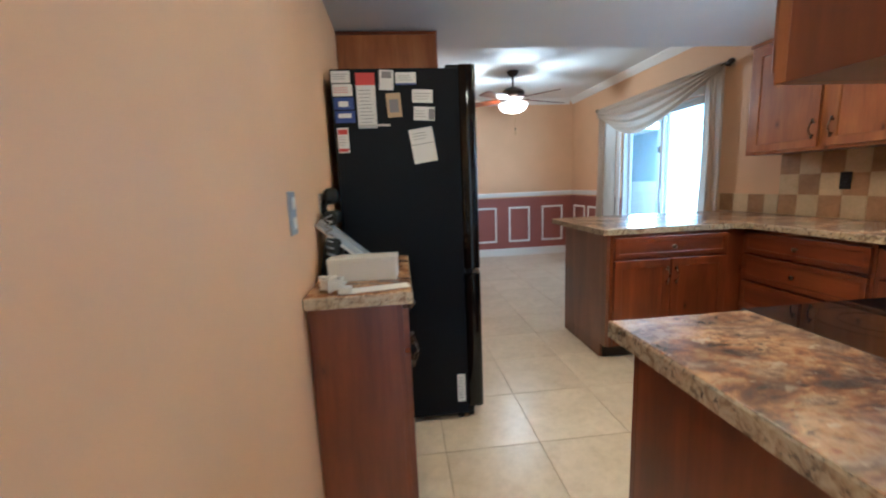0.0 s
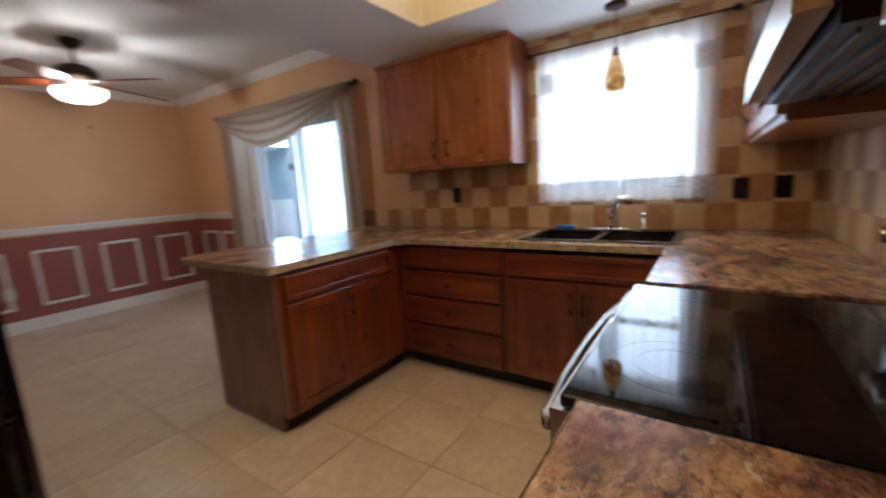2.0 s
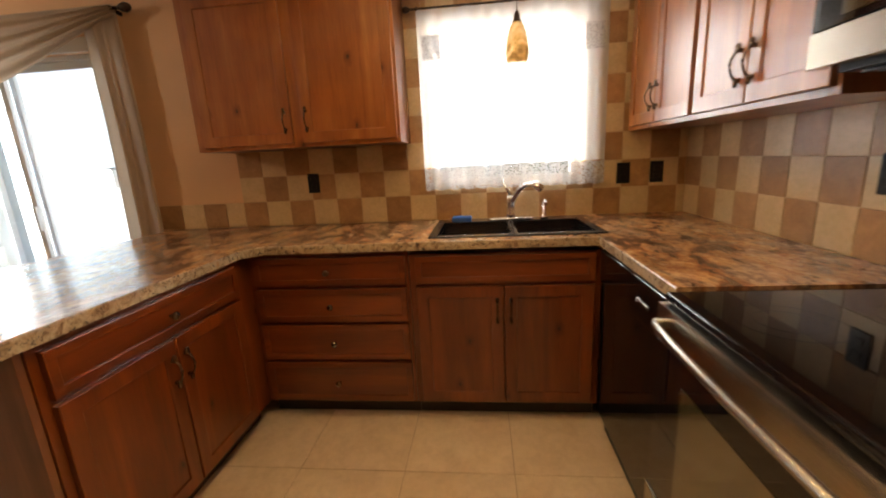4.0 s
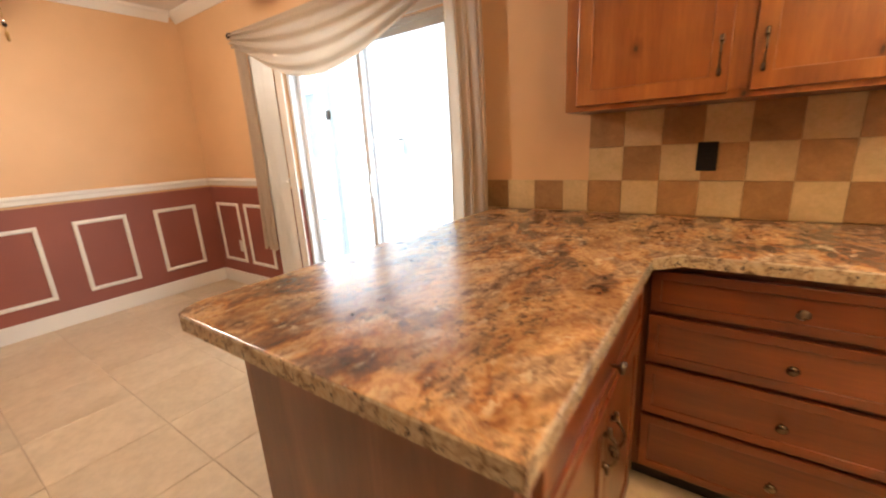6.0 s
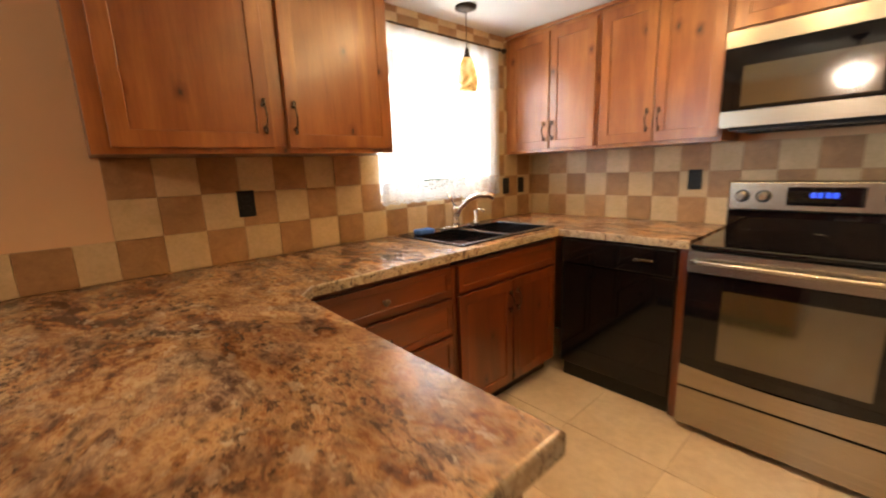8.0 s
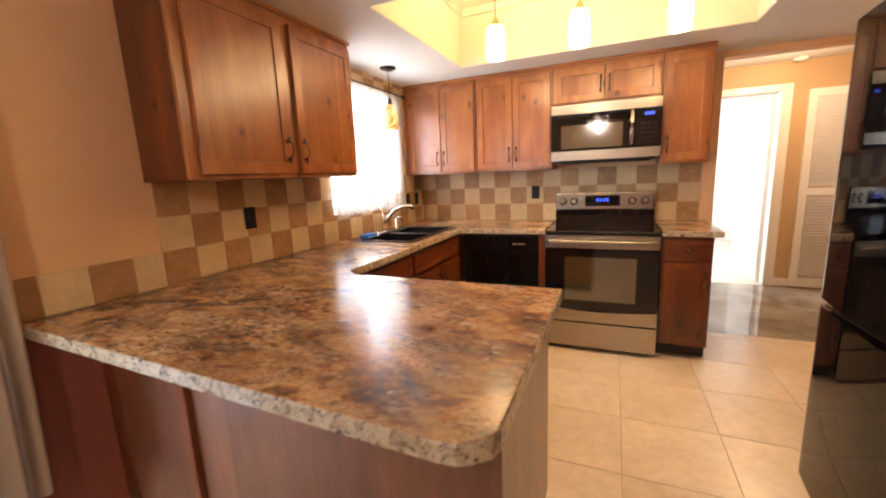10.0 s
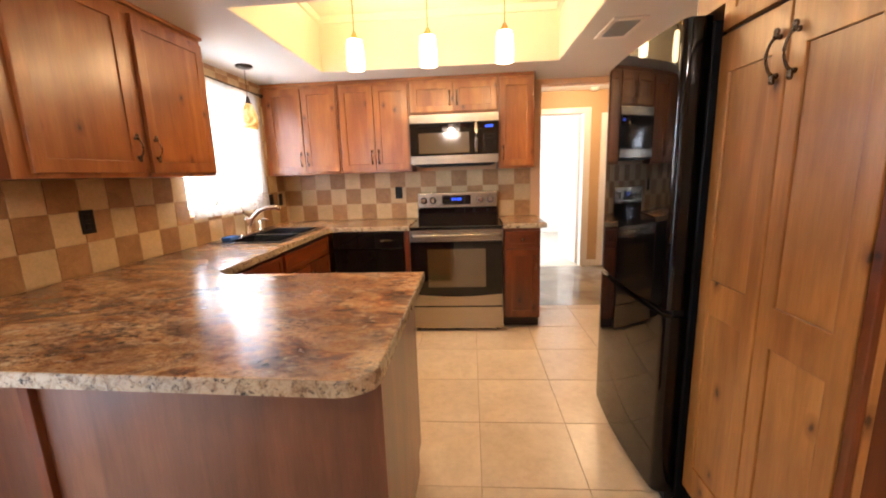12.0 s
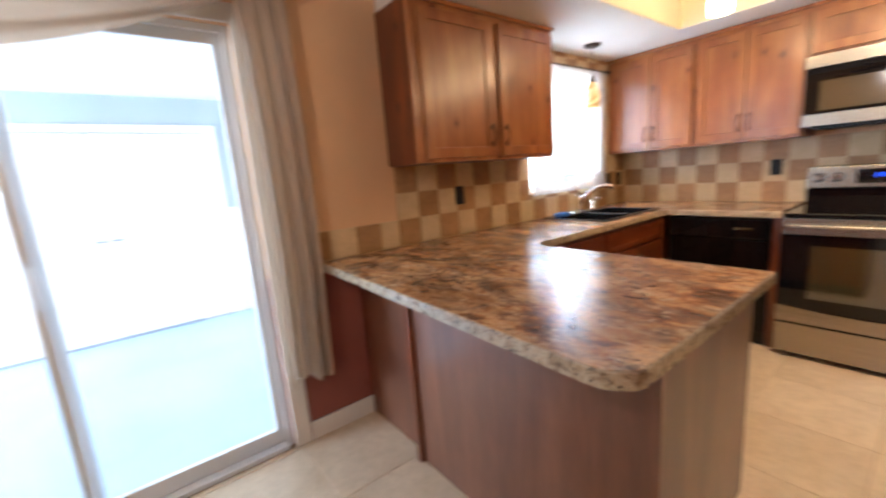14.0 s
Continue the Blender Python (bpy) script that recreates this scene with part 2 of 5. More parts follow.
def cloth(name, color, sheer=0.0, through_light=0.5, lace=False):
    m, n, l, b = nodes_of(name, 0.9)
    out = n["Material Output"]
    v = coords(n, l, shift=False)
    weave = noise_tex(n, l, v, 380, 2)
    c = ramp(n, l, weave, [(0.35, tuple(x * 0.86 for x in color)), (0.65, color)])
    di = n.new("ShaderNodeBsdfDiffuse")
    tr = n.new("ShaderNodeBsdfTranslucent")
    l.new(c, di.inputs[0])
    l.new(c, tr.inputs[0])
    mx = n.new("ShaderNodeMixShader")
    mx.inputs[0].default_value = through_light
    l.new(di.outputs[0], mx.inputs[1])
    l.new(tr.outputs[0], mx.inputs[2])
    tp = n.new("ShaderNodeBsdfTransparent")
    m2 = n.new("ShaderNodeMixShader")
    if lace:
        vo = n.new("ShaderNodeTexVoronoi")
        vo.inputs["Scale"].default_value = 75
        l.new(coords(n, l, (1, 1, 1.6), shift=False), vo.inputs["Vector"])
        l.new(ramp(n, l, vo.outputs["Distance"], [(0.32, (0.75, 0.75, 0.75)), (0.45, (0, 0, 0))]), m2.inputs[0])
    else:
        m2.inputs[0].default_value = sheer
    l.new(mx.outputs[0], m2.inputs[1])
    l.new(tp.outputs[0], m2.inputs[2])
    l.new(m2.outputs[0], out.inputs[0])
    return m


PEACH = paint("peach_wall_paint", (0.71, 0.438, 0.236))
BURG = paint("burgundy_wall_paint", (0.27, 0.080, 0.056), vary=0.08)
WHITE = paint("white_trim_paint", (0.80, 0.76, 0.70), 0.35, 0.06, 0.02)
CEIL = paint("ceiling_paint", (0.74, 0.72, 0.68), 0.8, 0.6, 0.03, 90)
TRAY = paint("cream_tray_paint", (0.82, 0.755, 0.60), 0.6, 0.2, 0.03)
TAN = paint("tan_hall_paint", (0.52, 0.34, 0.18))
BLUE = paint("pale_blue_paint", (0.38, 0.45, 0.49))
CONCRETE = paint("patio_floor_paint", (0.34, 0.46, 0.58), 0.35, 0.1, 0.08)
ALDER = wood("alder_upright_grain", (0.50, 0.195, 0.052), (0.39, 0.132, 0.032), (0.27, 0.078, 0.018))
ALDER_X = wood("alder_level_grain", (0.48, 0.19, 0.056), (0.37, 0.13, 0.036), (0.26, 0.078, 0.021), "x", knots=False)
# Darker alder copy: shade on base cabinets and wall-cabinet sides is in its colour.
ALDER_D = wood("alder_dark_shaded_upright", (0.255, 0.060, 0.010), (0.170, 0.035, 0.006), (0.10, 0.020, 0.004))
ALDER_DX = wood("alder_dark_shaded_level", (0.255, 0.060, 0.010), (0.170, 0.035, 0.006), (0.10, 0.020, 0.004), "x", knots=False)
VENEER = wood("brown_veneer", (0.24, 0.092, 0.042), (0.18, 0.064, 0.028), (0.13, 0.045, 0.020), knots=False, rough=0.45)
PINE = wood("light_knotty_alder", (0.58, 0.275, 0.080), (0.45, 0.188, 0.046), (0.26, 0.090, 0.020))
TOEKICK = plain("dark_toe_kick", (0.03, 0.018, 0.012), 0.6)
STONE = stone_laminate()
STONE_EDGE = stone_edge()
FTILE = tile_mat("cream_floor_tile", (0.74, 0.61, 0.45), (0.62, 0.49, 0.34), 0.28, 3, 0.05, 0.10)
GROUT = paint("floor_grout", (0.40, 0.29, 0.19), 0.9, 0.5)
BGROUT = paint("wall_grout", (0.58, 0.42, 0.25), 0.9, 0.5)
TILE_L = tile_mat("cream_wall_tile", (0.70, 0.52, 0.30), (0.59, 0.43, 0.23), 0.4, 9, 0.3, 0.15)
TILE_D = tile_mat("brown_wall_tile", (0.50, 0.285, 0.125), (0.35, 0.185, 0.078), 0.4, 13, 0.3, 0.3)
HALLFLOOR = tile_mat("hall_slate_floor", (0.36, 0.31, 0.25), (0.18, 0.14, 0.10), 0.10, 2.5, 0.1, 0.15)
CARPET = paint("bedroom_carpet", (0.62, 0.55, 0.46), 0.95, 1.0, 0.06, 400)
BLACK = plain("gloss_black", (0.004, 0.004, 0.0045), 0.035, 0, 0, spec=0.4)
BLACKSIDE = plain("textured_black_side", (0.004, 0.005, 0.008), 0.45, 0, 0.35, 500, spec=0.14)
BLACKMAT = plain("satin_black", (0.008, 0.008, 0.008), 0.4, spec=0.3)
CERAMIC = plain("black_glass_cooktop", (0.004, 0.004, 0.005), 0.03, 0, 0, spec=0.5)
STEEL = steel()
CHROME = plain("chrome", (0.75, 0.74, 0.72), 0.12, 1.0)
BRONZE = plain("oiled_bronze", (0.05, 0.032, 0.022), 0.35, 0.8)
PEWTER = plain("antique_pewter", (0.17, 0.13, 0.095), 0.26, 1.0)
RING = plain("grey_burner_print", (0.02, 0.02, 0.022), 0.1)
SINK = plain("black_composite", (0.012, 0.012, 0.014), 0.22, 0, 0.2, 300)
OVENGLASS = plain("tinted_oven_glass", (0.055, 0.042, 0.017), 0.07, 0, 0, spec=1.0)
OVENGLASS.node_tree.nodes["Principled BSDF"].inputs["IOR"].default_value = 1.9
BRASS = plain("aged_brass", (0.45, 0.28, 0.10), 0.3, 1.0)
PAPER = plain("white_paper", (0.75, 0.74, 0.71), 0.8)
PLASTIC_W = plain("white_plastic", (0.66, 0.64, 0.60), 0.35)
SILVER = plain("silver_plastic", (0.35, 0.38, 0.42), 0.35, 0.4)
BLUEPRINT = plain("blue_print", (0.04, 0.07, 0.28), 0.6)
REDPRINT = plain("red_print", (0.55, 0.06, 0.05), 0.6)
INK = plain("grey_print", (0.25, 0.24, 0.24), 0.8)
KRAFT = plain("beige_print", (0.50, 0.36, 0.22), 0.8)
SPONGE = plain("blue_sponge", (0.03, 0.12, 0.40), 0.9, 0, 0.6, 200)
ALU = plain("white_aluminium", (0.74, 0.77, 0.80), 0.35, 0.1)
SHADE = glow("lit_milk_glass", (1.0, 0.68, 0.34), 24.0)
FANSHADE = glow("lit_fan_glass", (1.0, 0.80, 0.60), 14.0)
_n, _l = FANSHADE.node_tree.nodes, FANSHADE.node_tree.links
_t, _m = _n.new("ShaderNodeBsdfTransparent"), _n.new("ShaderNodeMixShader")
_m.inputs[0].default_value = 0.6
_l.new(_n["Principled BSDF"].outputs[0], _m.inputs[1])
_l.new(_t.outputs[0], _m.inputs[2])
_l.new(_m.outputs[0], _n["Material Output"].inputs[0])
DISPLAY = glow("blue_display", (0.02, 0.10, 1.0), 1.4)
DISPLAY.node_tree.nodes["Principled BSDF"].inputs["Base Color"].default_value = (0.01, 0.01, 0.03, 1)
PANE = glass("clear_glass")
DRAPE = cloth("champagne_drape", (0.62, 0.50, 0.38), 0.0, 0.35)
SHEER = cloth("white_sheer", (0.85, 0.84, 0.82), 0.30, 0.5)
LACE = cloth("white_lace", (0.55, 0.54, 0.53), 0.1, 0.2, True)


def amber():
    m, n, l, b = nodes_of("amber_art_glass", 0.15)
    v = coords(n, l)
    c = ramp(n, l, noise_tex(n, l, v, 12, 4, 0.6, 1.0), [(0.28, (0.10, 0.035, 0.01)), (0.46, (0.62, 0.36, 0.11)), (0.62, (0.80, 0.60, 0.30))])
    l.new(c, b.inputs["Base Color"])
    l.new(c, b.inputs["Emission Color"])
    b.inputs["Emission Strength"].default_value = 0.6
    b.inputs["Transmission Weight"].default_value = 0.2
    return m


AMBER = amber()


# ---- mesh helpers ----
def box(bm, x0, y0, z0, x1, y1, z1, bev=0.0, seg=1):
    x0, x1 = sorted((x0, x1))
    y0, y1 = sorted((y0, y1))
    z0, z1 = sorted((z0, z1))
    vs = [bm.verts.new((x, y, z)) for z in (z0, z1) for x, y in ((x0, y0), (x1, y0), (x1, y1), (x0, y1))]
    fs = [bm.faces.new([vs[i] for i in f]) for f in ((3, 2, 1, 0), (4, 5, 6, 7), (0, 1, 5, 4), (1, 2, 6, 5), (2, 3, 7, 6), (3, 0, 4, 7))]
    if bev:
        es = list({e for f in fs for e in f.edges})
        bmesh.ops.bevel(bm, geom=es, offset=bev, segments=seg, affect="EDGES", profile=0.5)
    return bm


def boxes(*specs, bev=0.0, seg=1):
    bm = bmesh.new()
    for s in specs:
        box(bm, *s, bev=bev, seg=seg)
    return bm


def lathe(bm, profile, at=(0, 0, 0), seg=20, axis="z", open_top=False):
    rings = []
    for r, h in profile:
        ring = []
        for k in range(seg):
            a = 2 * math.pi * k / seg
            p = (r * math.cos(a), r * math.sin(a), h)
            if axis == "y":
                p = (p[0], p[2], p[1])
            if axis == "x":
                p = (p[2], p[0], p[1])
            ring.append(bm.verts.new((p[0] + at[0], p[1] + at[1], p[2] + at[2])))
        rings.append(ring)
    for a, b in zip(rings, rings[1:]):
        for k in range(seg):
            bm.faces.new((a[k], a[(k + 1) % seg], b[(k + 1) % seg], b[k]))
    if not open_top:
        bm.faces.new(rings[0][::-1])
    bm.faces.new(rings[-1])
    return bm


def tube(bm, pts, r, seg=10):
    pts = [Vector(p) for p in pts]
    rad = r if isinstance(r, (list, tuple)) else [r] * len(pts)
    rings = []
    for i, p in enumerate(pts):
        d = (pts[min(i + 1, len(pts) - 1)] - pts[max(i - 1, 0)]).normalized()
        q = d.to_track_quat("Z", "Y")
        rings.append([bm.verts.new(p + q @ Vector((rad[i] * math.cos(2 * math.pi * k / seg), rad[i] * math.sin(2 * math.pi * k / seg), 0))) for k in range(seg)])
    for a, b in zip(rings, rings[1:]):
        for k in range(seg):
            bm.faces.new((a[k], a[(k + 1) % seg], b[(k + 1) % seg], b[k]))
    bm.faces.new(rings[0][::-1])
    bm.faces.new(rings[-1])
    return bm


def prism(bm, outline, z0, z1, bev=0.0, seg=2):
    lo = [bm.verts.new((x, y, z0)) for x, y in outline]
    hi = [bm.verts.new((x, y, z1)) for x, y in outline]
    k = len(outline)
    fs = [bm.faces.new(lo[::-1]), bm.faces.new(hi)]
    fs += [bm.faces.new((lo[i], lo[(i + 1) % k], hi[(i + 1) % k], hi[i])) for i in range(k)]
    if bev:
        es = [e for e in fs[1].edges] + [e for e in fs[0].edges]
        bmesh.ops.bevel(bm, geom=es, offset=bev, segments=seg, affect="EDGES", profile=0.6)
    return bm


def sheet(bm, f, nu, nv, thick=0.0):
    g = [[bm.verts.new(f(i / nu, j / nv)) for j in range(nv + 1)] for i in range(nu + 1)]
    for i in range(nu):
        for j in range(nv):
            bm.faces.new((g[i][j], g[i + 1][j], g[i + 1][j + 1], g[i][j + 1]))
    return bm


def part(name, bm, material, parent=None, label="", smooth=False):
    me = bpy.data.meshes.new(name)
    bmesh.ops.recalc_face_normals(bm, faces=bm.faces)
    if smooth:
        for f in bm.faces:
            f.smooth = True
    bm.to_mesh(me)
    bm.free()
    me.materials.append(material)
    ob = new(name, me)
    if parent is not None:
        ob.parent = parent
    if label:
        ob["label"] = label
    return ob


def thing(name, m, label, category, group=""):
    ob = new(name)
    ob.empty_display_size = 0.1
    ob.matrix_basis = m
    return tagged(ob, label, category, group)


def solid(name, bm, material, label, category, group="", m=None, smooth=False):
    ob = part(name, bm, material, None, "", smooth)
    if m is not None:
        ob.matrix_basis = m
    return tagged(ob, label, category, group)


def struct(name, bm, material, label="", parent=None):
    return tagged(part(name, bm, material, parent), label, "", "", "structure")


# ---- plan ----
EX, NY, WX = 3.0, 6.46, -0.30
TOP, UPZ, KZ, DZ = 0.935, 1.392, 2.19, 2.60
WIN = (0.57, 1.45, 1.13, 2.01)
SLD = (3.39, 4.95, 2.03)

struct("floor", boxes((WX - 0.12, 0.0, -0.12, EX + 0.15, NY + 0.14, -0.004)), GROUT, "cream tile floor with thin brown grout")
struct("hall_floor", boxes((-2.2, -1.72, -0.12, 1.6, 0.0, -0.003)), HALLFLOOR, "dark slate-look hall floor")
struct("bedroom_floor", boxes((-2.2, -5.0, -0.12, 1.6, -1.72, -0.001)), CARPET, "pale bedroom carpet")
struct("patio_floor", boxes((EX + 0.15, 1.2, -0.14, 8.0, 10.0, -0.04)), CONCRETE, "pale painted patio floor")
struct("ground", boxes((-60, -60, -0.5, 60, 60, -0.15)), paint("grass_green", (0.06, 0.1, 0.03), 0.9, 1, 0.2, 30), "ground outside")

# walls
T2 = EX + 0.15
struct("wall_east", boxes(
    (EX, -0.12, 0, T2, WIN[0], KZ + 0.42), (EX, WIN[1], 0, T2, 2.93, KZ + 0.42),
    (EX, WIN[0], 0, T2, WIN[1], WIN[2]), (EX, WIN[0], WIN[3], T2, WIN[1], KZ + 0.42),
    (EX, 2.93, 0.9, T2, SLD[0], DZ), (EX, SLD[0], SLD[2], T2, SLD[1], DZ), (EX, SLD[1], 1.0, T2, NY, DZ)), PEACH, "peach painted wall")
struct("wainscot_east", boxes((EX, 2.93, 0, T2, SLD[0], 0.9), (EX, SLD[1], 0, T2, NY, 1.0)), BURG, "burgundy painted lower wall")
struct("wall_north", boxes((WX - 0.12, NY, 1.0, T2, NY + 0.14, DZ)), PEACH, "peach painted wall")
struct("wainscot_north", boxes((WX - 0.12, NY, 0, T2, NY + 0.14, 1.0)), BURG, "burgundy painted lower wall")
struct("wall_west", boxes((WX - 0.12, 0.0, 0, WX, NY, DZ)), PEACH, "peach painted wall")
struct("wall_south", boxes((0.455, -0.12, 0, EX, 0.0, DZ)), PEACH, "peach painted wall")
struct("wall_header", boxes((WX - 0.12, -0.12, 2.145, 0.455, 0.0, DZ)), PEACH, "painted header over the hall opening")

# ceilings
TX0, TX1, TY0, TY1 = 0.43, 2.30, 0.64, 1.92
struct("ceiling_kitchen", boxes(
    (WX, 0, KZ, TX0, 2.655, DZ), (TX1, 0, KZ, EX, 2.655, DZ), (TX0, 0, KZ, TX1, TY0, DZ), (TX0, TY1, KZ, TX1, 2.655, DZ)), CEIL, "white textured dropped ceiling")
struct("ceiling_dining", boxes((WX - 0.12, -0.12, DZ, T2, NY + 0.14, DZ + 0.12)), CEIL, "white textured ceiling")
e = 0.004
struct("ceiling_tray", boxes((TX0, TY0, DZ - e, TX1, TY1, DZ - 0.001)), TRAY, "cream painted tray recess")
for q in ((TX0, TY0, KZ + 0.004, TX0 + e, TY1, DZ - e), (TX1 - e, TY0, KZ + 0.004, TX1, TY1, DZ - e), (TX0 + e, TY0, KZ + 0.004, TX1 - e, TY0 + e, DZ - e), (TX0 + e, TY1 - e, KZ + 0.004, TX1 - e, TY1, DZ - e)):
    struct("trim_tray_side", boxes(q), TRAY, "cream painted side of the tray recess")
struct("trim_tray_cove", boxes((TX0 + e, TY0 + e, DZ - 0.06, TX0 + 0.03, TY1 - e, DZ - e), (TX1 - 0.03, TY0 + e, DZ - 0.06, TX1 - e, TY1 - e, DZ - e), (TX0 + 0.03, TY0 + e, DZ - 0.06, TX1 - 0.03, TY0 + 0.03, DZ - e), (TX0 + 0.03, TY1 - 0.03, DZ - 0.06, TX1 - 0.03, TY1 - e, DZ - e), bev=0.004), TRAY, "cream moulding in the tray recess")


def crown(name, p0, p1, inward):
    """Cove moulding along the top of a wall."""
    bm = bmesh.new()
    prof = [(0, -0.085), (0.012, -0.085), (0.02, -0.07), (0.045, -0.035), (0.062, -0.018), (0.07, 0), (0, 0)]
    ends = []
    for p in (p0, p1):
        ends.append([bm.verts.new((p[0] + inward[0] * a, p[1] + inward[1] * a, DZ - 0.001 + h)) for a, h in prof])
    k = len(prof)
    for i in range(k):
        bm.faces.new((ends[0][i], ends[0][(i + 1) % k], ends[1][(i + 1) % k], ends[1][i]))
    bm.faces.new(ends[0])
    bm.faces.new(ends[1][::-1])
    struct(name, bm, WHITE, "white crown moulding")


crown("trim_crown_east", (EX, 2.66), (EX, NY), (-1, 0))
crown("trim_crown_north", (WX, NY), (EX - 0.07, NY), (0, -1))
crown("trim_crown_west", (WX, 2.66), (WX, NY - 0.07), (1, 0))

# baseboards, chair rail
def rail_y(name, x0, x1, z0, z1, d, label):
    bm = boxes((x0, NY - d, z0, x1, NY, z1), bev=0.004)
    return struct(name, bm, WHITE, label)


rail_y("baseboard_north", WX, EX - 0.018, 0.0, 0.13, 0.016, "white baseboard")
rail_y("trim_chair_rail_north", WX, EX - 0.03, 1.02, 1.09, 0.022, "white chair rail")
rail_y("trim_chair_rail_lip", WX, EX - 0.04, 1.058, 1.078, 0.036, "white chair rail")
struct("baseboard_east", boxes((EX - 0.016, 5.04, 0, EX, NY, 0.13), (EX - 0.016, 2.93, 0, EX, 3.30, 0.10), bev=0.003), WHITE, "white baseboard")
struct("trim_chair_rail_east", boxes((EX - 0.022, 5.04, 1.02, EX, NY, 1.09), (EX - 0.036, 5.04, 1.058, EX, NY, 1.078), bev=0.003), WHITE, "white chair rail")


def frame_moulding(name, w, h, m):
    bm = bmesh.new()
    s = 0.032
    for o, q, d in ((0, s, 0.009), (0.006, s - 0.006, 0.016)):
        box(bm, o, -d, o, w - o, 0, q, 0.002)
        box(bm, o, -d, h - q, w - o, 0, h - o, 0.002)
        box(bm, o, -d, q, q, 0, h - q, 0.002)
        box(bm, w - q, -d, q, w - o, 0, h - q, 0.002)
    return solid(name, bm, WHITE, "white painted rectangular picture-frame moulding on a burgundy wall", "wall moulding", "panel mouldings on the wainscot", m)


for k in range(5):
    frame_moulding("panel_moulding", 0.375, 0.605, pose(2.45 - 0.585 * k, NY, 0.24))
for y, w in ((6.37, 0.41), (5.86, 0.41)):
    frame_moulding("panel_moulding", w, 0.605, pose(EX, y, 0.24, 0, 0, -90))

# hall and bedroom beyond
struct("wall_hall_south", boxes((-2.2, -1.84, 0, -0.42, -1.72, 2.5), (0.36, -1.84, 0, 1.6, -1.72, 2.5), (-0.42, -1.84, 2.10, 0.36, -1.72, 2.5)), TAN, "tan painted hall wall")
struct("wall_hall_side", boxes((0.60, -1.72, 0, 0.72, -0.12, 2.5), (-2.2, -1.72, 0, -2.08, 0, 2.5), (-2.08, -0.12, 0, WX - 0.12, 0.0, 2.5)), TAN, "tan painted hall wall")
struct("ceiling_hall", boxes((-2.2, -1.72, 2.39, 1.6, -0.12, 2.5)), CEIL, "white hall ceiling")
struct("trim_hall_door", boxes((-0.50, -1.72, 0, -0.42, -1.705, 2.17), (0.36, -1.72, 0, 0.44, -1.705, 2.17), (-0.42, -1.72, 2.10, 0.36, -1.705, 2.17), (-0.42, -1.84, 0, -0.405, -1.705, 2.10), bev=0.003), WHITE, "white door casing")
struct("baseboard_hall", boxes((-0.64, -1.72, 0, -0.50, -1.706, 0.09)), WHITE, "white baseboard")
struct("bedroom_walls", boxes((-2.2, -5.1, 0, 1.6, -5.0, 2.5), (-2.2, -5.0, 0, -2.1, -1.84, 2.5), (1.5, -5.0, 0, 1.6, -4.0, 2.5), (1.5, -2.4, 0, 1.6, -1.84, 2.5), (1.5, -4.0, 0, 1.6, -2.4, 0.9), (1.5, -4.0, 2.1, 1.6, -2.4, 2.5)), WHITE, "white bedroom wall")
struct("ceiling_bedroom", boxes((-2.2, -5.1, 2.5, 1.6, -1.84, 2.6)), CEIL, "white bedroom ceiling")
d = thing("bedroom_door", pose(-0.40, -1.845, 0.01, 0, 0, -84), "open white flat interior door with a small knob", "door")
part("leaf", boxes((0, 0, 0, 0.74, 0.035, 2.06), bev=0.002), WHITE, d)
part("knob", lathe(bmesh.new(), [(0.012, -0.05), (0.024, -0.045), (0.026, -0.03), (0.01, -0.02), (0.01, 0.0)], (0.68, 0, 0.96), 14, "y"), CHROME, d)
c = thing("closet_door", pose(-1.32, -1.70, 0.01), "closed white louvred closet door", "closet door")
part("frame", boxes((0, -0.012, 0, 0.07, 0.018, 2.08), (0.62, -0.012, 0, 0.69, 0.018, 2.08), (0.07, -0.012, 0, 0.62, 0.018, 0.10), (0.07, -0.012, 2.0, 0.62, 0.018, 2.08), (0.07, -0.012, 1.0, 0.62, 0.018, 1.08), bev=0.002), WHITE, c)
for k in range(58):
    z = 0.115 + k * 0.0325
    if not 0.97 < z < 1.08:
        bm = bmesh.new()
        box(bm, 0.07, -0.003, 0, 0.62, 0.003, 0.037)
        bmesh.ops.rotate(bm, verts=bm.verts, cent=(0, 0, 0.017), matrix=Matrix.Rotation(radians(-24), 3, "X"))
        bmesh.ops.translate(bm, verts=bm.verts, vec=(0, 0.003, z))
        part("slat", bm, WHITE, c)
part("knob", lathe(bmesh.new(), [(0.009, 0), (0.009, -0.02), (0.02, -0.03), (0.014, -0.045)], (0.655, -0.012, 0.98), 12, "y"), BRONZE, c)
sd = solid("smoke_detector", lathe(bmesh.new(), [(0.062, 0), (0.065, -0.012), (0.058, -0.03), (0.03, -0.038)], (0, 0, 0), 24), PLASTIC_W, "round white smoke detector on the hall ceiling", "smoke detector", "", pose(-0.50, -1.60, 2.39))

# patio room
struct("patio_walls", boxes((6.0, 1.0, 1.15, 6.12, 9.6, 2.4), (T2, 1.0, 1.15, 6.12, 1.12, 2.4)), BLUE, "pale blue patio wall")
struct("patio_lower_walls", boxes((6.0, 1.0, -0.04, 6.12, 9.6, 1.15), (T2, 1.0, -0.04, 6.12, 1.12, 1.15), (T2, 8.6, -0.04, 6.0, 8.7, 0.3)), WHITE, "white lower patio wall")
struct("ceiling_patio", boxes((T2, 1.0, 2.3, 6.12, 9.6, 2.4)), WHITE, "white patio ceiling")
struct("trim_patio_threshold", boxes((5.975, 3.4, -0.04, 6.0, 8.6, -0.012)), SILVER, "grey threshold along the patio wall")
